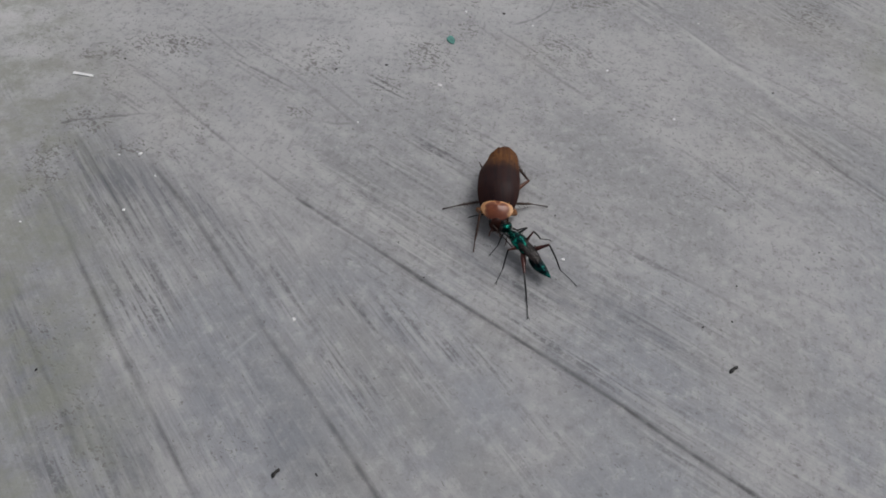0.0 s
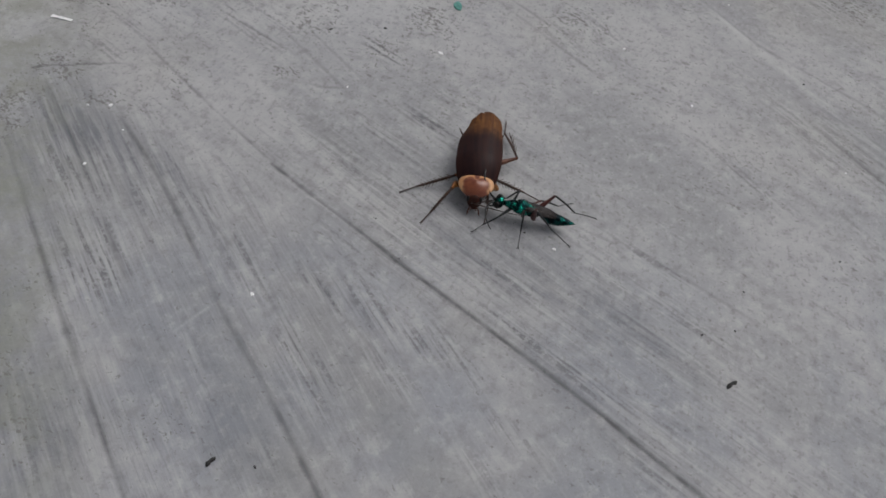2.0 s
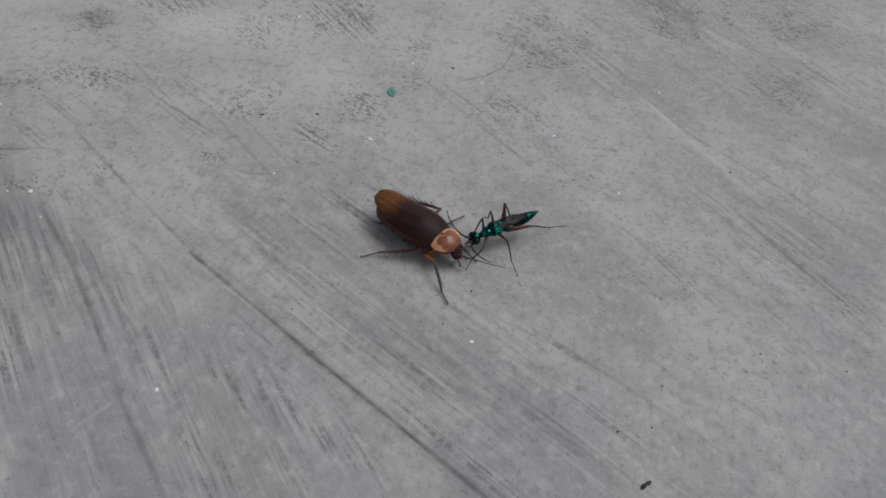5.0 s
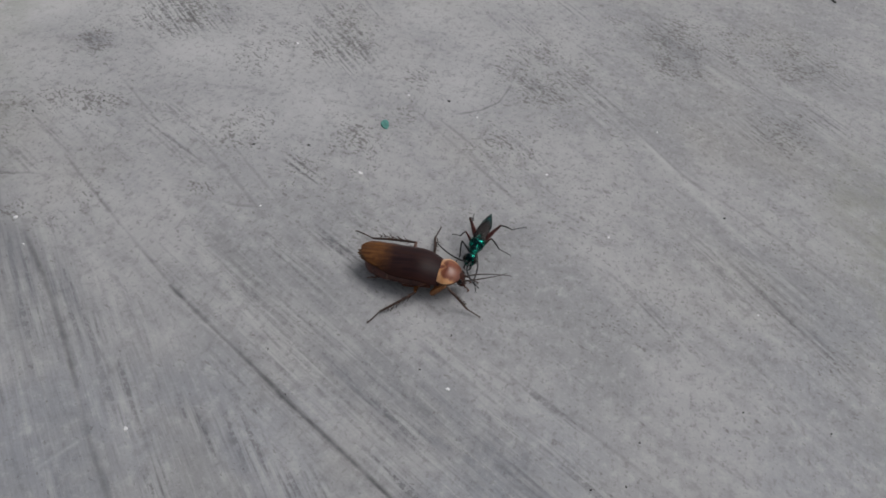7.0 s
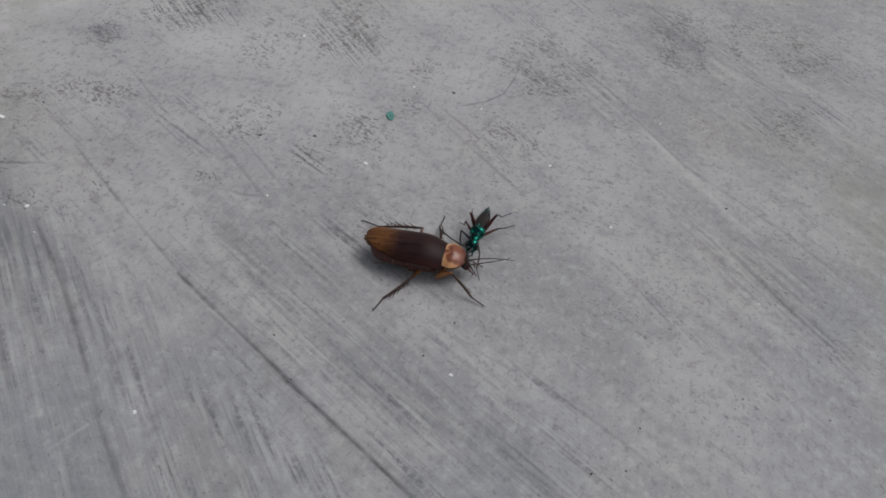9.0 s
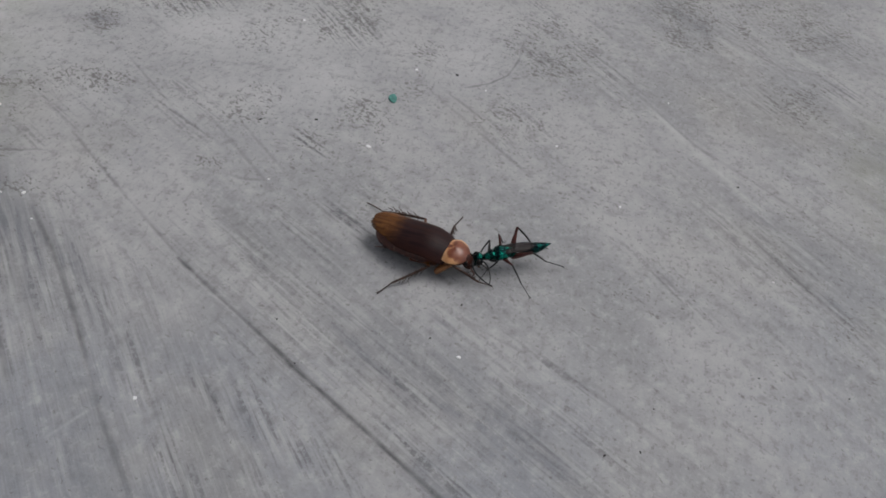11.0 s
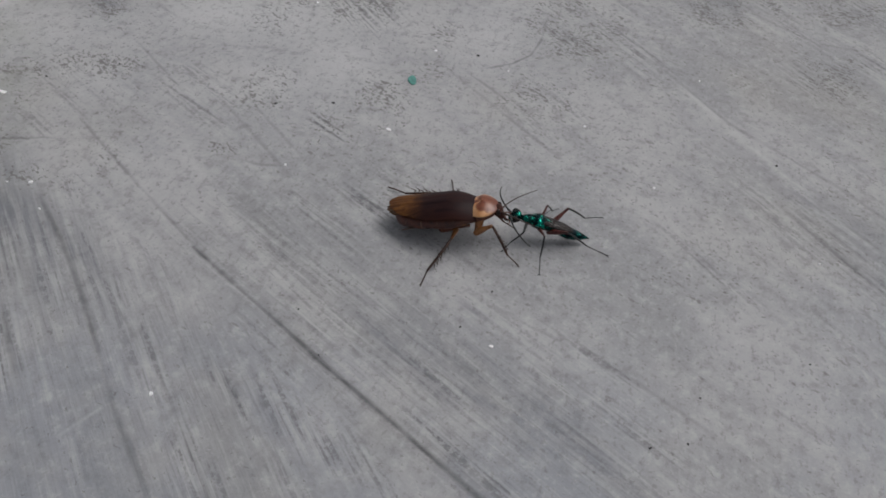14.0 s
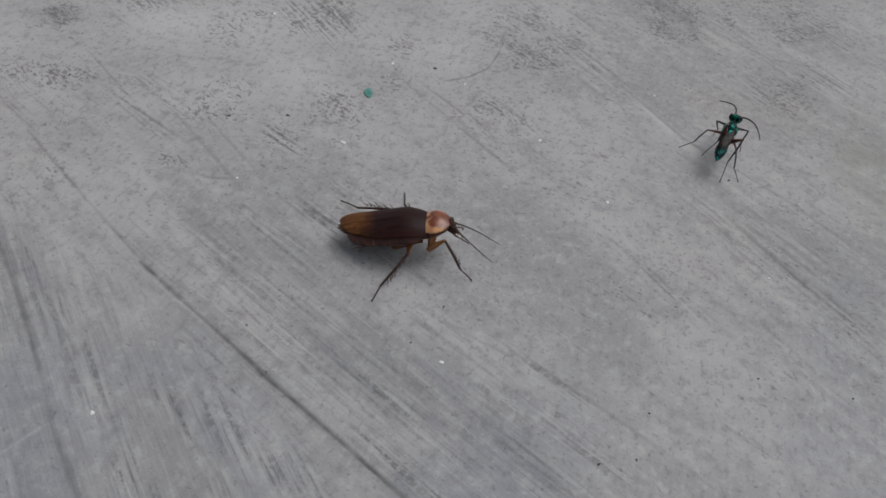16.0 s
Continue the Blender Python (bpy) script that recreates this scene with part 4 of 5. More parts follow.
def cockroach():
    body = tagged(new("cockroach"), "brown cockroach with amber neck shield on the concrete floor", "cockroach")
    # banded abdomen
    rings = []
    for i in range(45):
        u = i / 44
        seg = (u * 9) % 1.0
        w = 6.6 * (0.62 + 0.38 * math.sin(min(1.57, 7 * u))) * math.sqrt(max(0.004, 1 - max(0, (u - 0.55) / 0.45) ** 2.6)) * (1 - 0.035 * (1 - seg))
        rings.append((-5.5 - 22.9 * u, 0, -2.5 + 2.0 * u, w, (1.9 + 1.7 * math.sin(min(1.57, 5 * u)) - 0.9 * u) * (1 - 0.06 * (1 - seg)) * (1 if u < 0.995 else 0.4)))
    part("abdomen", loft(rings, 26, flat=1.0), ABDOMEN, body, "dark red-brown banded abdomen")
    part("thorax", loft([(3.6, 0, -1.9, 1.2, 0.7), (2.4, 0, -2.0, 3.0, 1.4), (0, 0, -2.2, 4.2, 1.8), (-3, 0, -2.2, 4.8, 2.0), (-7.5, 0, -2.2, 5.4, 2.2), (-12, 0, -2.2, 5.0, 2.0)], 22), ROACH_RUST, body)
    part("wing_cover", tegmen(-1, 0.0, 26.9), TEGMEN, body)
    part("wing_cover", tegmen(1, 0.03, 27.8), TEGMEN, body)
    part("hind_wing", hind_wing(), HIND_WING, body, "frayed amber ends of the folded hind wings")
    part("neck_shield", shield(), SHIELD, body, "pale amber neck shield with rusty blotches")
    head = part("head", loft([(2.0, 0, -1.9, 0.9, 0.8), (2.7, 0, -2.0, 2.0, 1.6), (3.4, 0, -2.3, 2.4, 2.1), (4.1, 0, -2.7, 2.4, 2.35), (4.7, 0, -3.1, 2.0, 2.35), (5.1, 0, -3.6, 1.4, 1.85), (5.35, 0, -4.1, 0.7, 1.1), (5.4, 0, -4.4, 0.3, 0.45)], 22), ROACH_FACE, body, "dark red-brown downturned head")
    for s in (-1, 1):
        part("eye", egg(4.0, 1.9 * s, -1.9, 0.8, 0.6, 1.2), EYE, head)
        bm = tube(bezier([(5.1, 0.8 * s, -4.1), (6.1, 1.6 * s, -4.7), (6.9, 1.8 * s, -5.5), (6.5, 2.0 * s, -6.3)], 4), lerp_list([0.26, 0.2, 0.24, 0.15], 13), 7)
        part("palp", bm, ROACH_RUST, head)
        bm = tube(bezier([(4.9, 0.5 * s, -4.5), (5.5, 0.8 * s, -5.2), (5.3, 1.0 * s, -5.9)], 4), lerp_list([0.2, 0.18, 0.13], 9), 6)
        part("palp", bm, ROACH_RUST, head)
        an = part("antenna", antenna(16.5, 0.7 * s, 0.29), ANTENNA, head)
        LEGS["roach_antenna", s] = (an, Vector((4.9, 1.0 * s, -2.4)) * MM)
        part("cercus", tube(bezier([(-20.0, 4.4 * s, -2.6), (-22.8, 6.2 * s, -1.6), (-25.4, 7.7 * s, -0.9)], 5), lerp_list([0.3, 0.38, 0.3, 0.1], 11), 8), DARK_LEG, body)
        n = "L" if s > 0 else "R"
        for k, root, low, high, femur, shank, thorn, amber, pole, rest in (
                ("1", (-1.5, 2.4 * s, -2.2), (-0.45, 0.75 * s, -0.42), (-0.27, 0.62 * s, -0.72), 5.6, 14.6, 0.9, AMBER_LEG, (0.5, -0.2 * s, 1.0) if s < 0 else (0.3, -0.4, 0.6), (9, 4 * s, -6.2)),
                ("2", (-5.5, 2.2 * s, -2.8), (-0.75, 0.12 * s, -0.25), (-0.72, -0.08 * s, -0.52), 5.6, 18.4, 1.5, AMBER_LEG, (0.75, 0.6 * s, 0.3), (-6, 14 * s, -6.2)),
                ("3", (-9.6, 2.2 * s, -2.8), (-0.70, 0.40 * s, -0.25), (-0.75, 0.20 * s, -0.45), 8.5, 22.0, 2.2, ROACH_RUST, (0.35, 1.0, 0.25) if s > 0 else (1.0, 0.7, 0.0), (-26.0, 1.5, -6.2))):
            c = part("coxa", tube(bezier([(-1.0, 0, 0), (0.4, 0, 0), (2.6, 0, 0.1), (5.2, 0, 0)], 4), lerp_list([1.0, 1.35, 1.4, 1.15, 0.85], 13), 10), amber, body)
            leg(body, ("roach", n + k), (0, 0, 0), femur, shank, 0.98, 0.46, thorn, amber, DARK_LEG, pole, rest, (c, Vector(root), Vector(low).normalized(), Vector(high).normalized()))
    return body


# ---- the wasp: x ahead, y to its left, origin in its chest; head at 8.5, tip at -16 ----
def wing(side, lift, length, width):
    bm = bmesh.new()
    n, m = 18, 5
    top, low = [], []
    for i in range(n + 1):
        u = i / n
        x = 1.0 - length * u
        w = width * (0.18 + 0.82 * math.sin(math.pi * min(1, 0.08 + 0.55 * u + 0.37 * u ** 3)) ** 0.8) if u < 0.97 else width * 0.12
        yc = side * (1.5 - 0.9 * u)
        zt = 2.25 + lift - 0.35 * u - 0.5 * u * u
        row, row_b = [], []
        for j in range(m + 1):
            v = j / m - 0.5
            z = zt - 1.1 * (v * side + 0.2) ** 2 + 0.05 * math.sin(14 * u + 6 * v)
            row.append(bm.verts.new((x, yc + v * 2 * w, z)))
            row_b.append(bm.verts.new((x, yc + v * 2 * w, z - 0.05)))
        top.append(row)
        low.append(row_b)
    for i in range(n):
        for j in range(m):
            bm.faces.new((top[i][j], top[i][j + 1], top[i + 1][j + 1], top[i + 1][j]))
            bm.faces.new((low[i][j], low[i + 1][j], low[i + 1][j + 1], low[i][j + 1]))
        for j in (0, m):
            bm.faces.new((top[i][j], low[i][j], low[i + 1][j], top[i + 1][j]))
    for j in range(m):
        for i in (0, n):
            bm.faces.new((top[i][j], low[i][j], low[i][j + 1], top[i][j + 1]))
    return bm


def wasp():
    body = tagged(new("emerald_wasp"), "metallic emerald green wasp with dark red thighs", "wasp")
    part("thorax", loft([(3.7, 0, 0.1, 1.2, 1.0), (3.2, 0, 0.35, 1.95, 1.65), (2.3, 0, 0.6, 2.5, 2.1), (1.1, 0, 0.75, 2.7, 2.25), (-0.2, 0, 0.65, 2.6, 2.1), (-1.0, 0, 0.4, 2.2, 1.75), (-1.5, 0, 0.2, 1.7, 1.3)], 26), EMERALD, body, "pitted metallic emerald chest")
    part("scutellum", egg(-1.0, 0, 1.5, 0.95, 1.25, 0.75), EMERALD, body)
    part("propodeum", loft([(-0.8, 0, 0.1, 1.7, 1.3), (-1.4, 0, 0.25, 2.05, 1.7), (-2.4, 0, 0.15, 2.1, 1.75), (-3.4, 0, -0.15, 1.85, 1.5), (-4.0, 0, -0.45, 1.35, 1.1), (-4.4, 0, -0.65, 0.7, 0.6)], 24), EMERALD_DARK, body, "dark teal rear chest")
    part("neck", loft([(6.9, 0, 0.25, 0.75, 0.65), (6.3, 0, 0.3, 0.95, 0.85), (5.6, 0, 0.35, 1.2, 1.05), (4.8, 0, 0.45, 1.5, 1.3), (4.1, 0, 0.5, 1.75, 1.5), (3.5, 0, 0.5, 1.9, 1.6), (3.0, 0, 0.4, 1.75, 1.4)], 22), EMERALD_DARK, body)
    part("waist", tube([(-4.1, 0, -0.6), (-4.9, 0, -0.55), (-5.6, 0, -0.4)], [0.7, 0.42, 0.6], 10), WASP_BLACK, body)
    rings = []
    for i in range(29):
        u = i / 28
        w = 2.1 * math.sin(math.pi * (0.06 + 0.94 * u) ** 0.72) ** 0.85 if u < 0.985 else 0.1
        w = max(0.08, w * (1 - 0.03 * (1 - (u * 5) % 1)))
        rings.append((-5.2 - 10.8 * u, 0, -0.35 - 0.25 * math.sin(math.pi * u) + 0.25 * u, w, w * 0.86))
    part("abdomen", loft(rings, 22), EMERALD_TAIL, body, "pointed dark emerald abdomen")
    head = part("head", loft([(6.7, 0, 0.2, 0.5, 0.5), (7.1, 0, 0.25, 1.7, 1.5), (7.8, 0, 0.2, 2.25, 1.95), (8.7, 0, 0.0, 2.3, 1.95), (9.5, 0, -0.35, 1.85, 1.6), (10.1, 0, -0.7, 1.15, 1.0), (10.35, 0, -0.9, 0.5, 0.5)], 22), EMERALD_DARK, body, "dark teal head with black eyes")
    for s in (-1, 1):
        part("eye", egg(8.6, 1.75 * s, 0.15, 1.05, 0.75, 1.35), EYE, head)
        part("jaw", tube(bezier([(9.7, 1.0 * s, -1.3), (11.0, 1.05 * s, -1.7), (11.9, 0.35 * s, -1.8)], 4), lerp_list([0.35, 0.3, 0.1], 9), 7), WASP_BLACK, head)
        an = part("antenna", antenna(12.0, 2.3 * -s, 0.36, 0.5), WASP_BLACK, head)
        LEGS["wasp_antenna", s] = (an, Vector((9.9, 0.55 * s, 0.1)) * MM)
        part("wing", wing(s, 0.0 if s < 0 else 0.12, 11.2, 1.15), MEMBRANE, body, "smoky brown folded wing")
        n = "L" if s > 0 else "R"
        leg(body, ("wasp", n + "1"), (4.4, 0.9 * s, -0.7), 5.0, 9.2, 0.54, 0.30, 0, WASP_BLACK, WASP_BLACK, (0.1, 0.9 * s, 0.3), (9.5, 5.0 * s, -5.2), foot=0.44, bow=0.11)
        leg(body, ("wasp", n + "2"), (0.2, 1.5 * s, -1.0), 6.0, 11.5, 0.56, 0.31, 0, WASP_RED, WASP_BLACK, (-0.1, 0.7 * s, 0.65), (-1, 11 * s, -5.2), foot=0.44, bow=0.11)
        leg(body, ("wasp", n + "3"), (-3.2, 1.4 * s, -1.0), 7.8, 16.0, 0.85, 0.34, 0, WASP_RED, WASP_BLACK, (-0.45, 0.5 * s, 0.7), (-15, 8 * s, -5.2), foot=0.44, bow=0.11)
    return body


ROACH, WASP = cockroach(), wasp()


# ---- litter on the floor ----
def flake(name, x, y, turn, length, width, thick, material, label, category, group="", sides=7, rough=0.25):
    bm = bmesh.new()
    rng = random.Random(f"{name}{x}{y}")
    ring = []
    for i in range(sides):
        a = 2 * math.pi * i / sides
        r = 1 + rng.uniform(-rough, rough)
        ring.append((0.5 * length * r * math.cos(a), 0.5 * width * r * math.sin(a)))
    rings_to_mesh(bm, [[(px, py, 0) for px, py in ring], [(px * 1.03, py * 1.03, thick * 0.5) for px, py in ring], [(px * 0.85, py * 0.85, thick * rng.uniform(0.85, 1.1)) for px, py in ring]])
    ob = part(name, bm, material, smooth=False)
    ob.matrix_world = pose(x, y, 0.0, 0, 0, turn)
    return tagged(ob, label, category, group)


flake("paint_chip", -0.0010, 0.2929, 104, 5.9, 3.6, 0.45, TEAL, "small flat teal paint chip on the concrete", "paint chip", sides=11, rough=0.2)


def paper_strip(x, y, turn):
    """A narrow, slightly bent strip with one torn, wider end."""
    top = []
    for i in range(15):
        u = i / 14
        w = 0.62 + 0.35 * max(0, 1 - u / 0.22) + 0.05 * math.sin(17 * u)
        top.append([(8.6 * (u - 0.5), v * w + 0.06 * math.sin(3.0 * u), 0.30 + 0.35 * u * (1 - u)) for v in (-1, -0.4, 0.3, 1)])
    ob = part("paper_strip", sheet(top, 0.2), WHITE)
    ob.matrix_world = pose(x, y, 0.0, 0, 0, turn)
    return tagged(ob, "narrow white paper strip on the concrete", "paper strip")


def crumb(x, y, turn, length, width, high):
    """Two charred lumps grown together."""
    rng = random.Random(f"{x}{y}")
    bm = bmesh.new()
    rings = []
    for i in range(11):
        u = i / 10
        r = max(0.06, math.sin(math.pi * (0.04 + 0.92 * u)) ** 0.5 * (1 - 0.42 * math.exp(-((u - 0.52) / 0.12) ** 2)))
        rings.append([(length * (u - 0.5), 0.5 * width * r * (1 + rng.uniform(-0.18, 0.18)) * math.cos(a) + 0.18 * width * math.sin(5 * u),
                       max(0.0, 0.42 * high + 0.58 * high * r * math.sin(a))) for a in (2 * math.pi * k / 10 for k in range(10))])
    rings_to_mesh(bm, rings)
    ob = part("charred_crumb", bm, BLACK)
    ob.matrix_world = pose(x, y, 0.0, 0, 0, turn)
    return tagged(ob, "black elongated crumb on the concrete", "crumb", "black crumbs")


paper_strip(-0.1480, 0.2575, -10)
for fx, fy, size in ((-0.0044, 0.2618, 1.8), (-0.0352, 0.2369, 0.9), (-0.1129, 0.2140, 1.6), (-0.1109, 0.1859, 1.2), (0.0405, 0.1734, 1.3), (-0.0454, 0.1438, 1.2),
                     (0.0886, 0.2478, 0.9), (-0.1438, 0.1782, 0.8), (0.0648, 0.2767, 1.1), (0.0051, 0.3140, 1.2), (0.0347, 0.3058, 0.9), (-0.1045, 0.2029, 0.8), (-0.1203, 0.2128, 0.8), (0.1384, 0.2216, 0.9), (-0.0491, 0.3399, 1.5), (0.1090, 0.3137, 0.7)):
    flake("white_flake", fx, fy, fx * 9000 % 360, size * 1.15, size * 0.8, 0.35, WHITE, "tiny white flake on the concrete", "flake", "white flakes", 6)
for fx, fy, size in ((-0.0475, 0.2690, 1.6), (-0.0271, 0.2733, 1.7), (0.0220, 0.3141, 2.1), (0.1318, 0.2672, 1.3), (0.0388, 0.1932, 1.0), (0.0833, 0.1485, 1.0),
                     (-0.0315, 0.0932, 1.2), (-0.1180, 0.1215, 1.3), (-0.1116, 0.2815, 1.2), (-0.0058, 0.1628, 0.6), (-0.1344, 0.2689, 1.2), (-0.1192, 0.3431, 1.0),
                     (0.0414, 0.3827, 1.2), (0.0311, 0.1787, 1.0), (0.1288, 0.1819, 0.8), (0.0930, 0.1512, 0.9), (0.1545, 0.1793, 0.8), (0.0574, 0.3674, 1.3), (-0.0152, 0.1774, 0.8), (0.0972, 0.1657, 0.8)):
    flake("black_speck", fx, fy, fx * 7000 % 360, size * 0.85, size * 0.5, 0.3, BLACK, "tiny black grit speck on the concrete", "grit", "black specks", 6)
crumb(-0.0425, 0.0930, 68, 3.0, 1.35, 0.8)
crumb(0.0900, 0.1332, 48, 3.8, 1.35, 0.8)
crumb(0.2065, 0.4502, -50, 7.0, 1.8, 0.8)


# ---- what moves: tracks in millimetres, one entry for each time ----
ROACH_TIMES = [0, 0.5, 1, 1.5, 2, 2.1, 2.2, 2.3, 2.5, 3, 3.5, 4, 4.2, 6.3, 6.5, 7, 7.5, 8, 8.5, 9, 9.2, 11.3, 11.5, 12, 12.5, 13, 13.5, 14, 14.2, 14.5, 15, 15.5, 16]
WASP_TIMES = [0, 0.5, 1, 1.5, 2, 2.1, 2.2, 2.3, 2.5, 3, 3.5, 4, 4.2, 6.3, 6.5, 7, 7.5, 8, 8.5, 9, 9.2, 11.3, 11.5, 12, 12.5, 13, 13.5, 14, 14.2, 14.3, 14.4, 14.5, 14.6, 14.7, 14.8, 14.9, 15, 15.1, 15.2, 15.3, 15.4, 15.5, 15.6, 15.8, 16]
ROACH_TAIL = [
    (19.5, 219.1, 6.1), (17.4, 220.6, 5.4), (16.2, 219.8, 6.2), (14.2, 219.8, 5.6), (14.5, 221.9, 9), (18.4, 221.5, 7.0), (18.3, 219.7, 7.0),
    (19.4, 219.2, 7.0), (15.3, 223.9, 5.7), (13.9, 224.2, 8.9), (9.4, 225.5, 9), (4.1, 226.6, 7.4), (3.5, 225.4, 7.8), (4.6, 217.0, 5.2),
    (3.4, 217.1, 5.2), (3.6, 216.4, 5.2), (3.3, 218.4, 5.2), (4.0, 216.8, 5.2), (3.6, 217.3, 5.2), (3.6, 217.8, 5.2), (3.6, 217.6, 5.2),
    (4.4, 218.0, 5.2), (3.8, 217.5, 5.2), (3.7, 219.8, 5.2), (3.9, 218.7, 5.2), (3.2, 216.1, 4.0), (2.0, 216.7, 4.0), (2.5, 216.3, 4.0),
    (2.6, 215.9, 4.0), (1.1, 215.8, 4.0), (1.7, 213.5, 4.0), (1.3, 215.0, 4.0), (1.7, 214.1, 4.0),
]
ROACH_FRONT = [
    (17.7, 187.9, 8), (15.3, 189.5, 8), (15.7, 188.5, 8), (15.4, 188.7, 8), (14.5, 189.4, 8), (22.5, 185.5, 8.0), (25.2, 186.9, 8.0),
    (25.1, 186.5, 8.0), (17.5, 192.8, 8), (14.3, 192.9, 8), (25.9, 195.1, 8), (25.8, 204, 8), (26.1, 203.8, 8), (35.9, 214.2, 8),
    (35.1, 213.9, 8), (34.8, 213.4, 8), (34.7, 214.7, 8), (34.8, 213.6, 8), (35, 214.3, 8), (34.9, 215.4, 8), (34.7, 214.7, 8),
    (34.8, 208.1, 8), (34, 211, 8), (33.3, 211.8, 8), (33.4, 212.9, 8), (32.3, 218.8, 14.3), (33.5, 217, 13.2), (33.3, 216.4, 13.2),
    (33.9, 216.3, 13.2), (33.4, 216.6, 13.2), (33.2, 215.5, 13.2), (33.0, 215.1, 13.2), (33.4, 215.9, 13.2),
]
ROACH_R1 = [
    (10.3, 174.6), (9.9, 175.3), (10.3, 175.1), (10.3, 174.9), (-1.1, 177.6), (-0.2, 177.6), (19.6, 173.4),
    (20.5, 171.4), (19.8, 173.1), (4.3, 179.3), (23.7, 179.5), (23.6, 179.4), (23.8, 179.6), (48.2, 201.9),
    (47.1, 201.9), (46.8, 202.1), (47, 202.3), (47.1, 202), (47, 202), (47, 201.8), (47.1, 202.5),
    (47.4, 202.2), (47.2, 202.1), (46.9, 202), (46.7, 201.7), (36.8, 208.8), (45.6, 204.4), (45.7, 204.4),
    (46.3, 204.3), (45.8, 204.7), (45.6, 204.7), (45.8, 204.5), (45.9, 204.7),
]
ROACH_R2 = [
    (-0.5, 193.5), (-9.2, 192.7), (-9.2, 192.5), (-8.3, 191.3), (-9.3, 189.3), (-4.5, 203.3), (-4.0, 202.1),
    (-2.9, 200.3), (-3.9, 202), (-3.8, 201.9), (-5.4, 207.7), (-5.3, 207.7), (-3.4, 206.5), (13.4, 192.6),
    (12.2, 192.7), (12.2, 193), (12.5, 193.1), (12.3, 192.7), (12.3, 192.6), (12.4, 192.7), (12.4, 193.2),
    (12.4, 192.7), (12.6, 192.4), (12.5, 192.5), (12.4, 192.6), (17.3, 191.6), (17.8, 191.7), (17.7, 191.8),
    (18.5, 191.9), (17.8, 192.2), (17.5, 191.5), (17.6, 191.6), (17.9, 191.7),
]
ROACH_R3 = [
    None, None, None, None, None, None, None,
    None, None, None, None, None, None, None,
    None, None, None, None, None, None, None,
    None, None, None, None, None, None, None,
    None, None, None, None, None,
]
ROACH_L1 = [
    None, None, None, None, None, None, None,
    None, None, None, None, None, None, None,
    None, None, None, None, None, None, None,
    (45.1, 224.2), (45.1, 224.3), (44.9, 224.2), (45.4, 223.8), None, None, None,
    None, None, None, None, None,
]
ROACH_L2 = [
    (36, 197), (40, 198.1), (40, 197.9), (33.4, 193.3), (35.2, 192.4), (41.8, 204.4), (43.3, 206.4),
    (44.8, 205.2), (44.4, 206.2), (35.9, 201.1), (35, 219.9), (35.4, 220.4), (35.3, 220.2), (29.8, 239.2),
    (29.3, 239.3), (29.1, 239.6), (28.9, 239.4), (29, 239.4), (28.8, 239.4), (28.9, 239.7), (29.3, 239.5),
    (34.7, 230.7), (34.9, 230.7), (35, 230.2), (34.9, 230.6), (19.9, 241.3), (20.8, 240.2), (21.1, 238.7),
    (21.7, 238.3), (20.9, 238.8), (21.8, 237.3), (21.4, 237.7), (20.7, 239.1),
]
ROACH_L3 = [
    (21.3, 226.5), (21.4, 226.5), (21.6, 226.3), (21.6, 226.5), (22.3, 227.7), None, None,
    None, (22.2, 228.9), (24.3, 229.6), (12.3, 235.1), (9.4, 237), (8.9, 236.2), (1.5, 231.5),
    (0.7, 231.7), (0.5, 231.6), (1, 231.8), (0.5, 231.6), (0.4, 231.7), (0.7, 231.4), (1.1, 231.5),
    (1.6, 231.6), (1.1, 231.5), (1, 231.3), (1, 231.3), (1, 231.3), (0.9, 231.4), (1.1, 231.7),
    (1.7, 232.1), (0.7, 231.8), (0.3, 231.5), (0.7, 231.9), (0.9, 231.8),
]
ROACH_AL = [
    None, None, None, None, None, None, None,
    None, None, None, None, None, None, None,
    None, None, None, None, None, None, None,
    None, None, None, None, None, None, None,
    (48.3, 221.6, 3), (54.2, 218.1, 3), (54.3, 218, 3), (54.3, 217.9, 3), (54.4, 218, 3),
]
ROACH_AR = [
    None, (22.8, 176.2, 3), (25.6, 172.5, 3), None, None, None, None,
    None, None, None, None, (41.9, 194.2, 3), (44.2, 195, 3), (57.4, 218.1, 3),
    (55.2, 219.4, 3), (54.6, 220.6, 3), (54.7, 221.8, 3), (54.5, 220.9, 3), (54, 221.7, 3), (53.9, 222.3, 3), (54.1, 219.7, 3),
    None, None, None, None, None, None, None,
    (50.6, 212.1, 3), (51.5, 212.2, 3), (50.9, 210.9, 3), (51.3, 210.6, 3), (51.6, 210.8, 3),
]
WASP_HEAD = [
    (20.8, 182, 5), (22.3, 184.7, 5), (24, 182.8, 5), (22.9, 184.5, 5), (22.1, 185.9, 5), (29.1, 182.6, 5.0), (33.0, 185.1, 5.0),
    (33.3, 185.7, 5.0), (25.6, 190, 5), (21.7, 191.5, 5), (34.4, 193.3, 5), (34.4, 205.7, 5), (35.4, 206.5, 4.6), (43.5, 223.8, 5),
    (41.4, 222.7, 5), (40.9, 222.1, 5), (40.9, 222.2, 6.5), (40.7, 221.6, 5), (40.9, 222, 5.3), (40.2, 222.2, 5.9), (40.2, 221.9, 5.3),
    (41.8, 208.1, 5), (42.2, 208.7, 5), (41.4, 209.6, 5), (42.5, 211.6, 5.3), (38.8, 217.7, 8.5), (41.9, 219.9, 7.3), (43, 217.5, 8.5),
    (49.7, 216.3, 8.5),
]
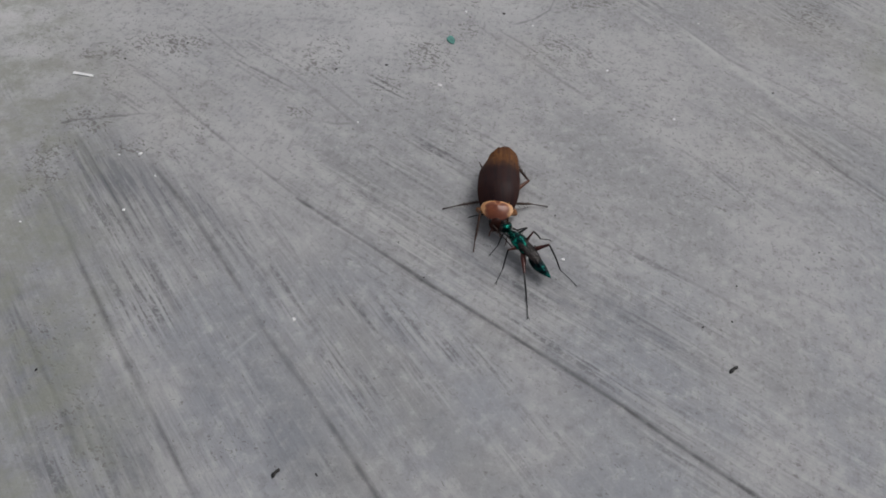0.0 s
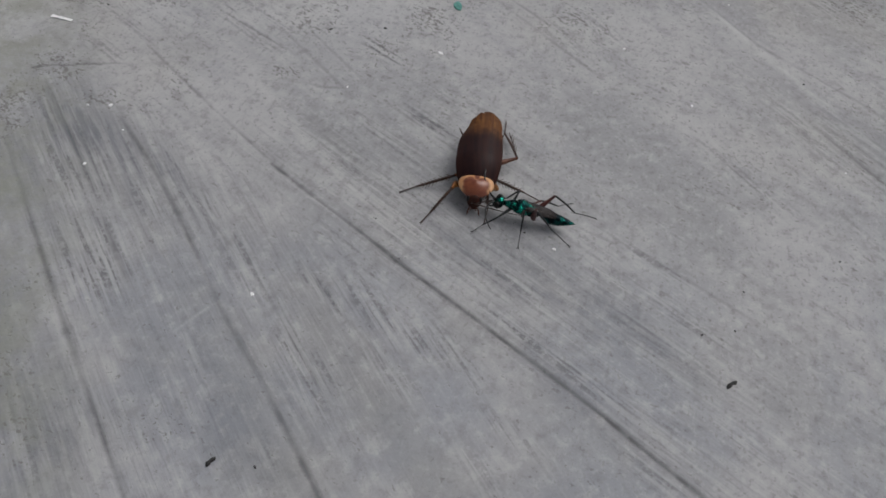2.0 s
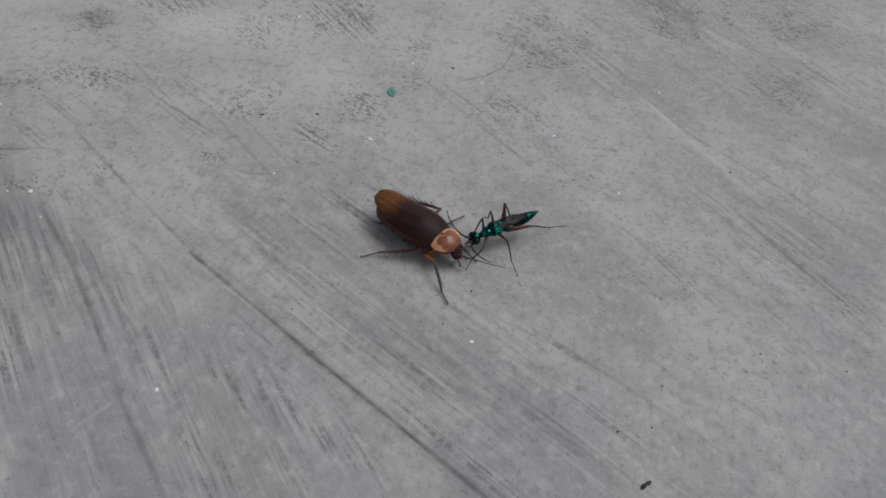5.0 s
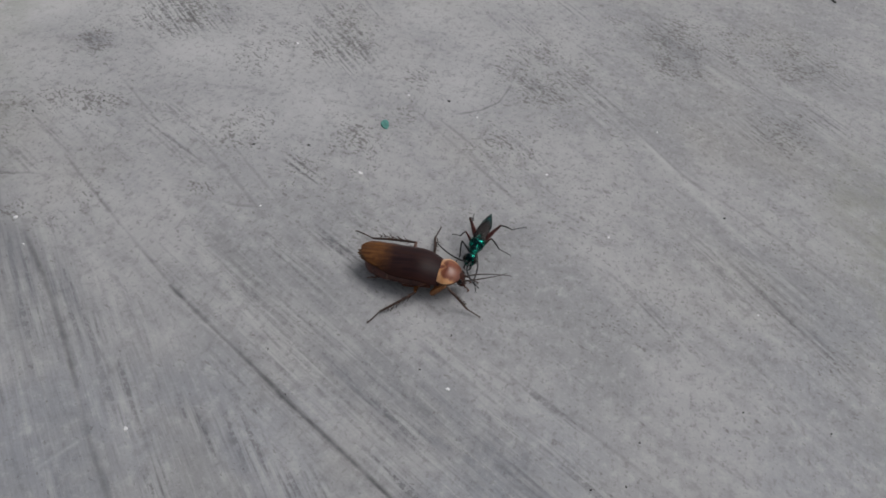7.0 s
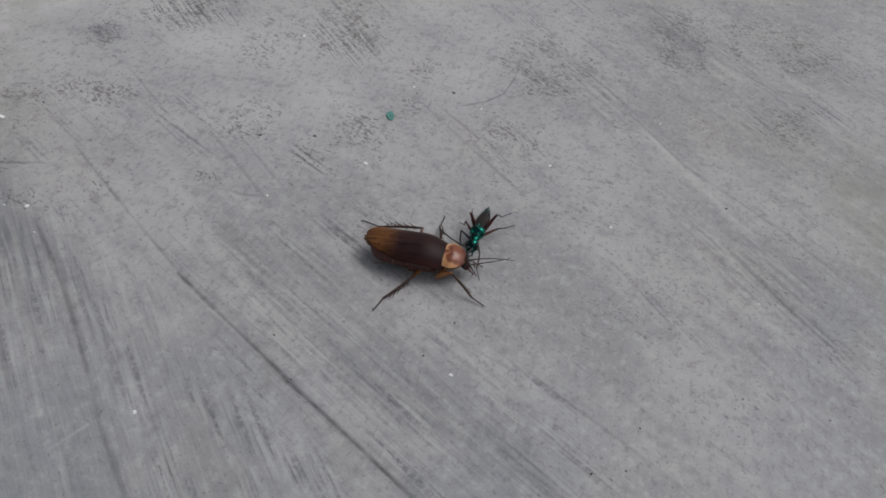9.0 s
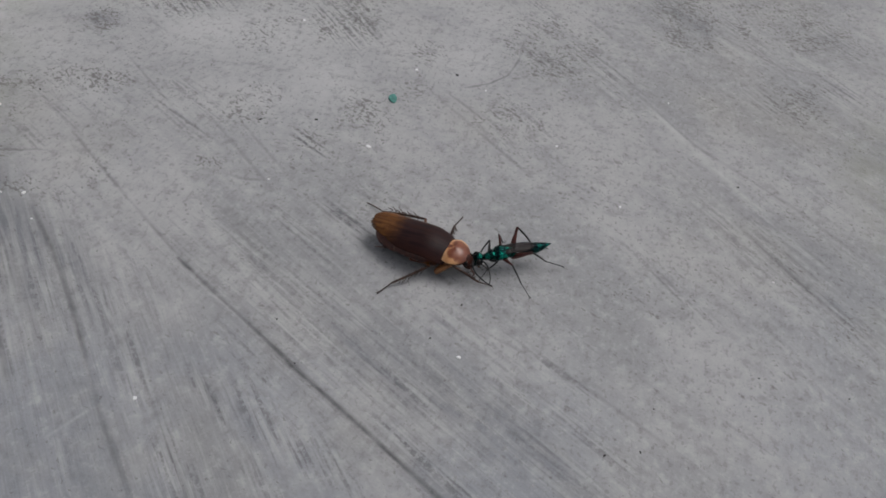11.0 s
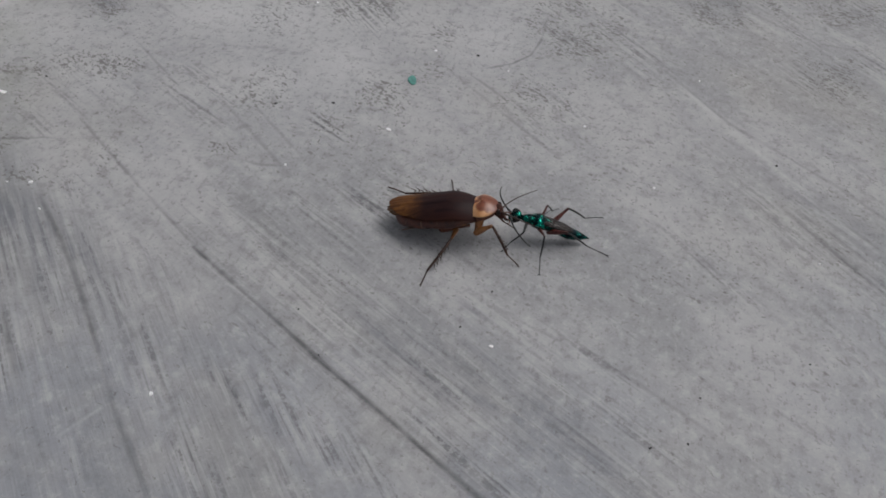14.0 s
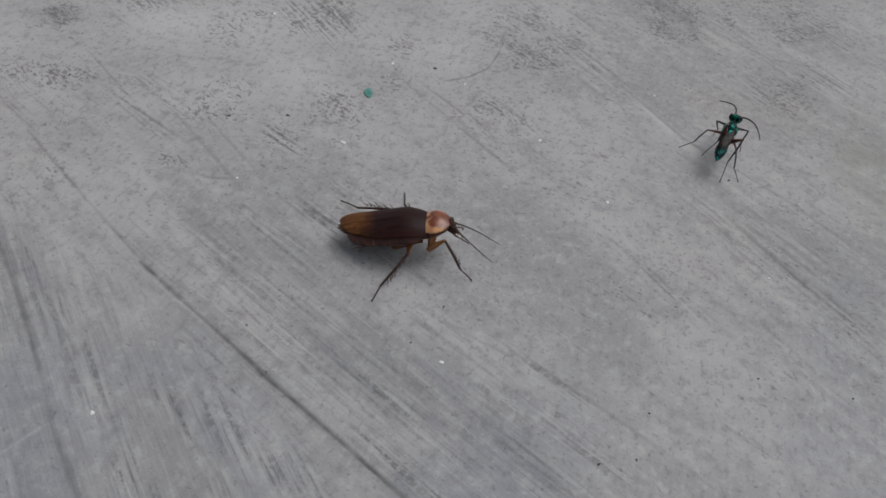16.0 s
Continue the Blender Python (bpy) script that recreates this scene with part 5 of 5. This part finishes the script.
WASP_HEAD += [
    (58.1, 220.9, 6.5), (65.9, 221.6, 6), (68.1, 219.5, 6), (81.2, 218.4, 6.1), (90.7, 220.4, 6.1), (98.6, 218.5, 8.3), (108.6, 228.5, 6.3),
    (123.4, 237.9, 7.7), (127.2, 244.8, 8.5), (125.3, 255.9, 6.6), (126.2, 260.7, 8), (123.1, 266.2, 6.4), (119.5, 265.1, 10.0), (112.8, 265.1, 9.3),
    (120.2, 276.5, 9.0), (134.0, 289.8, 10.5),
]
WASP_TIP = [
    (35.3, 162.3, 3.9), (42.1, 170.3, 5.8), (44.1, 168.8, 5.6), (43.1, 170.8, 3.8), (46, 181.2, 4), (52.6, 175.2, 4.0), (56.8, 179.0, 4.0),
    (57.2, 179.4, 4.0), (50.1, 183.9, 4), (45.9, 195.1, 4.1), (59.8, 189.5, 4), (59.6, 210.4, 8), (59.2, 212.6, 8), (50.8, 247, 7.8),
    (43.8, 247.1, 5.5), (45.9, 246.1, 4.6), (50, 244.5, 2.5), (45.6, 245.5, 3.5), (46.2, 245.7, 2.5), (44, 246.2, 2.5), (44.4, 245.9, 2.5),
    (64.8, 215.9, 7.8), (66.1, 213.8, 3.1), (65.7, 205.7, 4), (65.9, 204.6, 4), (59.3, 205.2, 2.5), (67, 216.6, 4.4), (65.9, 218.1, 2.5),
    (72.1, 219.3, 2.5),
]
WASP_TIP += [
    (80, 231.6, 4.4), (86.1, 235.2, 4.1), (86.4, 235.8, 5.1), (85.2, 242.5, 3.5), (79.7, 242.1, 3.2), (81.1, 234.6, 2.5), (84.8, 223.8, 2.5),
    (103.5, 222.7, 4.5), (109.3, 228.3, 2.5), (118.6, 232.7, 2.5), (120, 237.6, 2.5), (126.6, 242.3, 2.5), (127.0, 241.9, 3.7), (132.9, 252.5, 4.2),
    (126.6, 253.8, 6.9), (125.6, 268.6, 8.0),
]
WASP_R1 = [
    None, None, None, None, None, None, None,
    None, None, None, None, None, None, None,
    None, None, None, None, None, None, None,
    (36.5, 217.5), (36.5, 217.5), (36.5, 217.5), (36.5, 217.5), None, None, None,
    None,
]
WASP_R1 += [
    (56.3, 231.6), (63, 234.7), (62.7, 232.3), (77.1, 212), (86.7, 209), (98, 211.5), (113, 221.1),
    (131.0, 237.8), (130.3, 238.6), (135.8, 252.9), (131.4, 259.6), (131.2, 268), (131.5, 266.6), None,
    None, (138.2, 284.4),
]
WASP_R2 = [
    (36.6, 181.3), (45.2, 188.6), None, (37.2, 188.3), None, (47.4, 193.7), (46.2, 192.5),
    (47.6, 194.3), (40.2, 191.7), (35.8, 203.2), (52.3, 201.9), (43.4, 217.6), None, (38.5, 244),
    (34.2, 241.9), (33.7, 237.2), (37, 239.5), (35.5, 240.4), (34.1, 243.3), (34.6, 237.9), (29.5, 235),
    (50.9, 221.7), (51.1, 220.5), (51.8, 217.8), (55.9, 215.8), (54, 225.2), (56.2, 229.4), (56.8, 231.5),
    (57.2, 231.7),
]
WASP_R2 += [
    (69.1, 233.4), None, None, None, (77.6, 212.8), (74, 215.9), (96.3, 208.8),
    (119.9, 218.6), (120.3, 219.6), (133.1, 236.7), (133.3, 236.7), (136.2, 258.5), (136.5, 258.6), (134.1, 272.7),
    (135.9, 269), (134.8, 264.7),
]
WASP_R3 = [
    (44, 162.2), (52.6, 171.3), (51.9, 181.4), (52.6, 184.8), (53.2, 187.6), (58.5, 187.0), (63.1, 188.1),
    (64.3, 189.8), (55.5, 189.3), (52.5, 200.5), (62.9, 198.8), (59.8, 219.8), (56.5, 222.9), (41.5, 247),
    (39.5, 254.1), (39.8, 248.7), (38.4, 249.3), (37.1, 251.5), (38.6, 245.5), (38.2, 245.4), (35, 245.9),
    (65.6, 220.8), (64.8, 221.1), (73.1, 210.4), (70, 211), (65.9, 215.5), (73, 227.2), (71.1, 229.9),
    (74.5, 225.7),
]
WASP_R3 += [
    (75.5, 235.1), (86.6, 248.1), (82.6, 239.7), (65.9, 226.5), (73.3, 215.9), (74.2, 222), (82.4, 215.5),
    (106.2, 216.8), (114.2, 218.8), (116.8, 220.6), (127, 230.7), (127.3, 230.5), (134, 237.1), (140.5, 256.5),
    (139.4, 255.8), (128.4, 265.5),
]
WASP_L1 = [
    (15.8, 173.5), (15.8, 172.6), (17.5, 174.7), (16.9, 174.3), (14.5, 175.8), None, (28.2, 179.4),
    (29.4, 178.3), (22.5, 177.8), (18.3, 182.1), (29.5, 184.6), (31.8, 195.6), (31.7, 195.6), (46, 214.4),
    (45.6, 213.8), (44.5, 211.3), (44.7, 211.1), (45.5, 210.9), (45.6, 210.7), (44.5, 212.1), (44.4, 211.8),
    None, (44.3, 198.4), (40.3, 198.9), (41.3, 198.2), (36.9, 215.8), (39.2, 208.3), (40.3, 209.6),
    (47.7, 208.4),
]
WASP_L1 += [
    (60.2, 213.3), (62.8, 212.6), (72.5, 212.5), (79.8, 211), (92.5, 236), None, None,
    None, None, (117.2, 254.1), (118.2, 253.7), (112.8, 262.1), (112.7, 262.2), (110.1, 261.4),
    (110.9, 267), None,
]
WASP_L2 = [
    (17.8, 161.7), (24.6, 160.6), (33.3, 163.7), (27.9, 161.7), (29.4, 172), (27.8, 166.4), (32.8, 170.9),
    (41.4, 166.7), (29.7, 169.2), (36.1, 177.9), (42.9, 175.5), (46.5, 189.6), (50.2, 192.2), (59.1, 222.2),
    (59.5, 234.1), (54.3, 231.2), (60.9, 229.9), (51.5, 231.9), (58.8, 232.8), (53.8, 240.7), (58.1, 227.5),
    (59.7, 198.2), (56.3, 194.3), (50.2, 190.5), (49.6, 192.5), (33.7, 203.4), (48.7, 203.4), (52.2, 202.1),
    (52.2, 202.5),
]
WASP_L2 += [
    (69.7, 207.4), (82.5, 213.2), (82.1, 211.8), (94.3, 222.2), (87.8, 244.6), (88.2, 242.9), (100.3, 236.5),
    (106.5, 244.4), (108.1, 242.1), (108.6, 242.5), (110.7, 249.2), (110.3, 249.1), (110.5, 248.9), (115.3, 249),
    (112.6, 264), (115.9, 282.3),
]
WASP_L3 = [
    (27.9, 147.1), (41.7, 159.9), (50.3, 159.9), (42.1, 160.7), (45, 175), (55.4, 163.0), (60.7, 168.9),
    (54.0, 163.2), (49, 178), (45.9, 191.4), (65.2, 177.9), (70.1, 210.7), (70.9, 211.4), (63.8, 260.3),
    (59.6, 245.1), (58.8, 246.1), (60.1, 243.5), (58.3, 247.2), (55.8, 244.8), (52.1, 246.7), (56.7, 245.9),
    (70.5, 213.1), (70.1, 200.3), (74.5, 201), (68.4, 189.2), (59.1, 191.2), (67.3, 200.5), (72.8, 213.2),
    (73.5, 208.5),
]
WASP_L3 += [
    (86.3, 230.2), (92.7, 224.3), (92.3, 223.2), (97, 231.2), None, None, (82.9, 232.6),
    (96.2, 229.6), (97.6, 230.2), (107.9, 230.7), (107.2, 230), (119.7, 237.7), (119.6, 237.7), (127.2, 243.4),
    (124.1, 245.4), (123.8, 279.3),
]
WASP_AR = [
    None, (27.6, 198.6, 9), (27.5, 197.5, 9), (26.6, 198.7, 9), (18.2, 194.7, 9), None, (32.5, 198.7, 9.0),
    (31.7, 199.5, 9.0), (21.6, 196.1, 9), (16.5, 198.5, 9), (30.8, 202.3, 9), (26.9, 216.3, 9), (27.4, 215.6, 9), (31.7, 223.5, 9),
    (32.1, 222.6, 9), (29.7, 223.7, 9), (31.5, 226.2, 9), (31.4, 224.6, 9), (30.2, 224.7, 9), (30.1, 224.5, 9), (30.7, 222.4, 9),
    (48.5, 195.5, 5), (46.6, 198.0, 5), (31.9, 212.6, 9), (31.8, 209, 9), (37.6, 234.3, 15), (36.3, 232, 14), (37, 232, 9),
    (46.6, 229.8, 9),
]
WASP_AR += [
    (52.6, 235.6, 6), (56.4, 232.8, 6), (56.9, 228.9, 6), (68.3, 215.5, 6), (94.4, 214.4, 6), (102.5, 204.1, 6), (115.8, 223.4, 6),
    None, (143, 260.4, 6), (129.6, 247.8, 8.5), (131.3, 271, 8.5), None, (115.5, 278.6, 8.5), (103.5, 261.5, 8.5),
    (131.1, 279.8, 8.5), (140.2, 281.1, 8.5),
]
WASP_AL = [
    None, (20.7, 175.8, 6), (25.5, 170, 6), (20.7, 174.4, 6), (20.3, 172.5, 6), None, None,
    None, (24, 179.1, 6), (21.8, 177.2, 6), (34.4, 180.5, 6), (41.6, 191.5, 6), (43.9, 192.3, 6), (51.9, 210.6, 6),
    (48.1, 205, 6), (45.8, 207.6, 6), (45.5, 212.5, 6), (47.2, 205.6, 6), (42.9, 207.1, 6), (44.1, 207.1, 6), (42.3, 202.7, 6),
    (50, 193.8, 6), (48.3, 196.3, 6), (47.7, 198.4, 6), (41.9, 204.8, 6), None, (43.4, 213.3, 6), (50.7, 209.6, 6),
    (46.8, 199.8, 6),
]
WASP_AL += [
    (60.4, 202.7, 6), (77.5, 212.2, 6), (72.9, 206.8, 6), (91.2, 209.2, 6), (105.1, 232.3, 6), (109.1, 214.3, 6), (112, 236.1, 6),
    None, (135.4, 259.8, 6), (110.8, 253.3, 8.5), (121.2, 268.2, 8.5), (105.8, 258.9, 8.5), (109.3, 280.3, 8.5), (100.4, 247.2, 8.5),
    (105.6, 271.3, 8.5), (129.8, 304, 8.5),
]


def filled(times, values, at):
    """A track at the times asked for; gaps of None between known entries are bridged only if short."""
    out = []
    for t in at:
        known = [(k, v) for k, v in zip(times, values) if v is not None]
        before = [kv for kv in known if kv[0] <= t + 1e-6]
        after = [kv for kv in known if kv[0] >= t - 1e-6]
        if before and after and after[0][0] - before[-1][0] < 2.3:
            (a, va), (b, vb) = before[-1], after[0]
            f = 0.0 if b == a else (t - a) / (b - a)
            f = f * f * (3 - 2 * f) if b - a > 0.9 else f
            out.append(Vector(va).lerp(Vector(vb), f) * MM)
        else:
            out.append(None)
    return out


def dense(times):
    """The key times, and steps through the long gaps."""
    out = []
    for a, b in zip(times, times[1:]):
        n = max(1, round((b - a) / 0.3)) if b - a > 0.6 else 1
        out += [a + (b - a) * i / n for i in range(n)]
    return [round(t, 3) for t in out + [times[-1]]]


def frame_matrix(origin, ahead, up):
    x = ahead.normalized()
    y = up.cross(x).normalized()
    z = x.cross(y)
    return Matrix.Translation(origin) @ Matrix((x, y, z)).transposed().to_4x4()


def leg_rows(key, times, bodies, feet):
    femur, tibia, hip, a, b, pole, rest, coxa = LEGS[key]
    rows_c, rows_f, rows_t = [], [], []
    for t, m, foot in zip(times, bodies, feet):
        if coxa:
            _, root, low, high = coxa
            way = low.lerp(high, float(np.interp(t, (12.5, 13.0), (0.0, 1.0)))).normalized()
            rows_c.append((t, frame_matrix(root * MM, way, Vector((0.9, 0, 0.3)))))
            hip = (root + way * 5.0) * MM
        if foot is None:
            spot = m @ rest
            foot = Vector((spot.x, spot.y))
        goal = m.inverted() @ Vector((foot.x, foot.y, 0.0005))
        d = goal - hip
        r = min(max(d.length, abs(a - b) * 1.05), (a + b) * 0.995)
        way = d.normalized()
        bend = (pole - way * pole.dot(way)).normalized()
        ca = (a * a + r * r - b * b) / (2 * a * r)
        knee = hip + way * a * ca + bend * a * math.sqrt(max(0, 1 - ca * ca))
        mf = frame_matrix(hip, knee - hip, bend)
        mt = frame_matrix(knee, hip + way * r - knee, bend)
        rows_f.append((t, mf))
        rows_t.append((t, mf.inverted() @ mt))
    if coxa:
        walk(coxa[0], rows_c)
    walk(femur, rows_f)
    walk(tibia, rows_t)


def motions():
    up = Vector((0, 0, 1))
    # cockroach
    times = dense(ROACH_TIMES)
    bodies = []
    for t, front, tail in zip(times, filled(ROACH_TIMES, ROACH_FRONT, times), filled(ROACH_TIMES, ROACH_TAIL, times)):
        lean = float(np.interp(t, (12.5, 13.0), (0.0, 0.10)))
        bodies.append(frame_matrix(front - up * 0.0007, front - tail, Vector((0, lean, 1))))
    walk(ROACH, list(zip(times, bodies)))
    for name, track in (("R1", ROACH_R1), ("R2", ROACH_R2), ("R3", ROACH_R3), ("L1", ROACH_L1), ("L2", ROACH_L2), ("L3", ROACH_L3)):
        leg_rows(("roach", name), times, bodies, filled(ROACH_TIMES, track, times))
    for s, track in ((-1, ROACH_AR), (1, ROACH_AL)):
        feeler, base = LEGS["roach_antenna", s]
        rows = []
        for t, m, tip, beside, held in zip(times, bodies, filled(ROACH_TIMES, track, times), filled(ROACH_TIMES, ROACH_AR, times), filled(WASP_TIMES, WASP_HEAD, times)):
            if tip is None and s > 0 and t > 6 and beside:
                tip = beside + Vector((0.0005, -0.0012, 0))
            elif tip is None and t < 14:
                # in the wasp's jaws
                tip = held + Vector((0.0012 * s, 0.0012 * s, -0.002))
            d = Vector((0.55, 0.78 if s > 0 else -0.15, -0.24)) if tip is None else m.inverted() @ tip - base
            rows.append((t, frame_matrix(base, d, up)))
        walk(feeler, rows)
    # wasp
    times = dense(WASP_TIMES)
    bodies = []
    for head, tip in zip(filled(WASP_TIMES, WASP_HEAD, times), filled(WASP_TIMES, WASP_TIP, times)):
        way = (head - tip).normalized()
        bodies.append(frame_matrix(head - way * 0.0085, way, up))
    walk(WASP, list(zip(times, bodies)))
    for name, track in (("R1", WASP_R1), ("R2", WASP_R2), ("R3", WASP_R3), ("L1", WASP_L1), ("L2", WASP_L2), ("L3", WASP_L3)):
        leg_rows(("wasp", name), times, bodies, filled(WASP_TIMES, track, times))
    for s, track in ((-1, WASP_AR), (1, WASP_AL)):
        feeler, base = LEGS["wasp_antenna", s]
        rows = []
        for t, m, tip in zip(times, bodies, filled(WASP_TIMES, track, times)):
            d = Vector((0.8, 0.6 * s, -0.1)) if tip is None else m.inverted() @ tip - base
            d.x = max(d.x, -0.45 * d.length)
            rows.append((t, frame_matrix(base, d, up)))
        walk(feeler, rows)


motions()
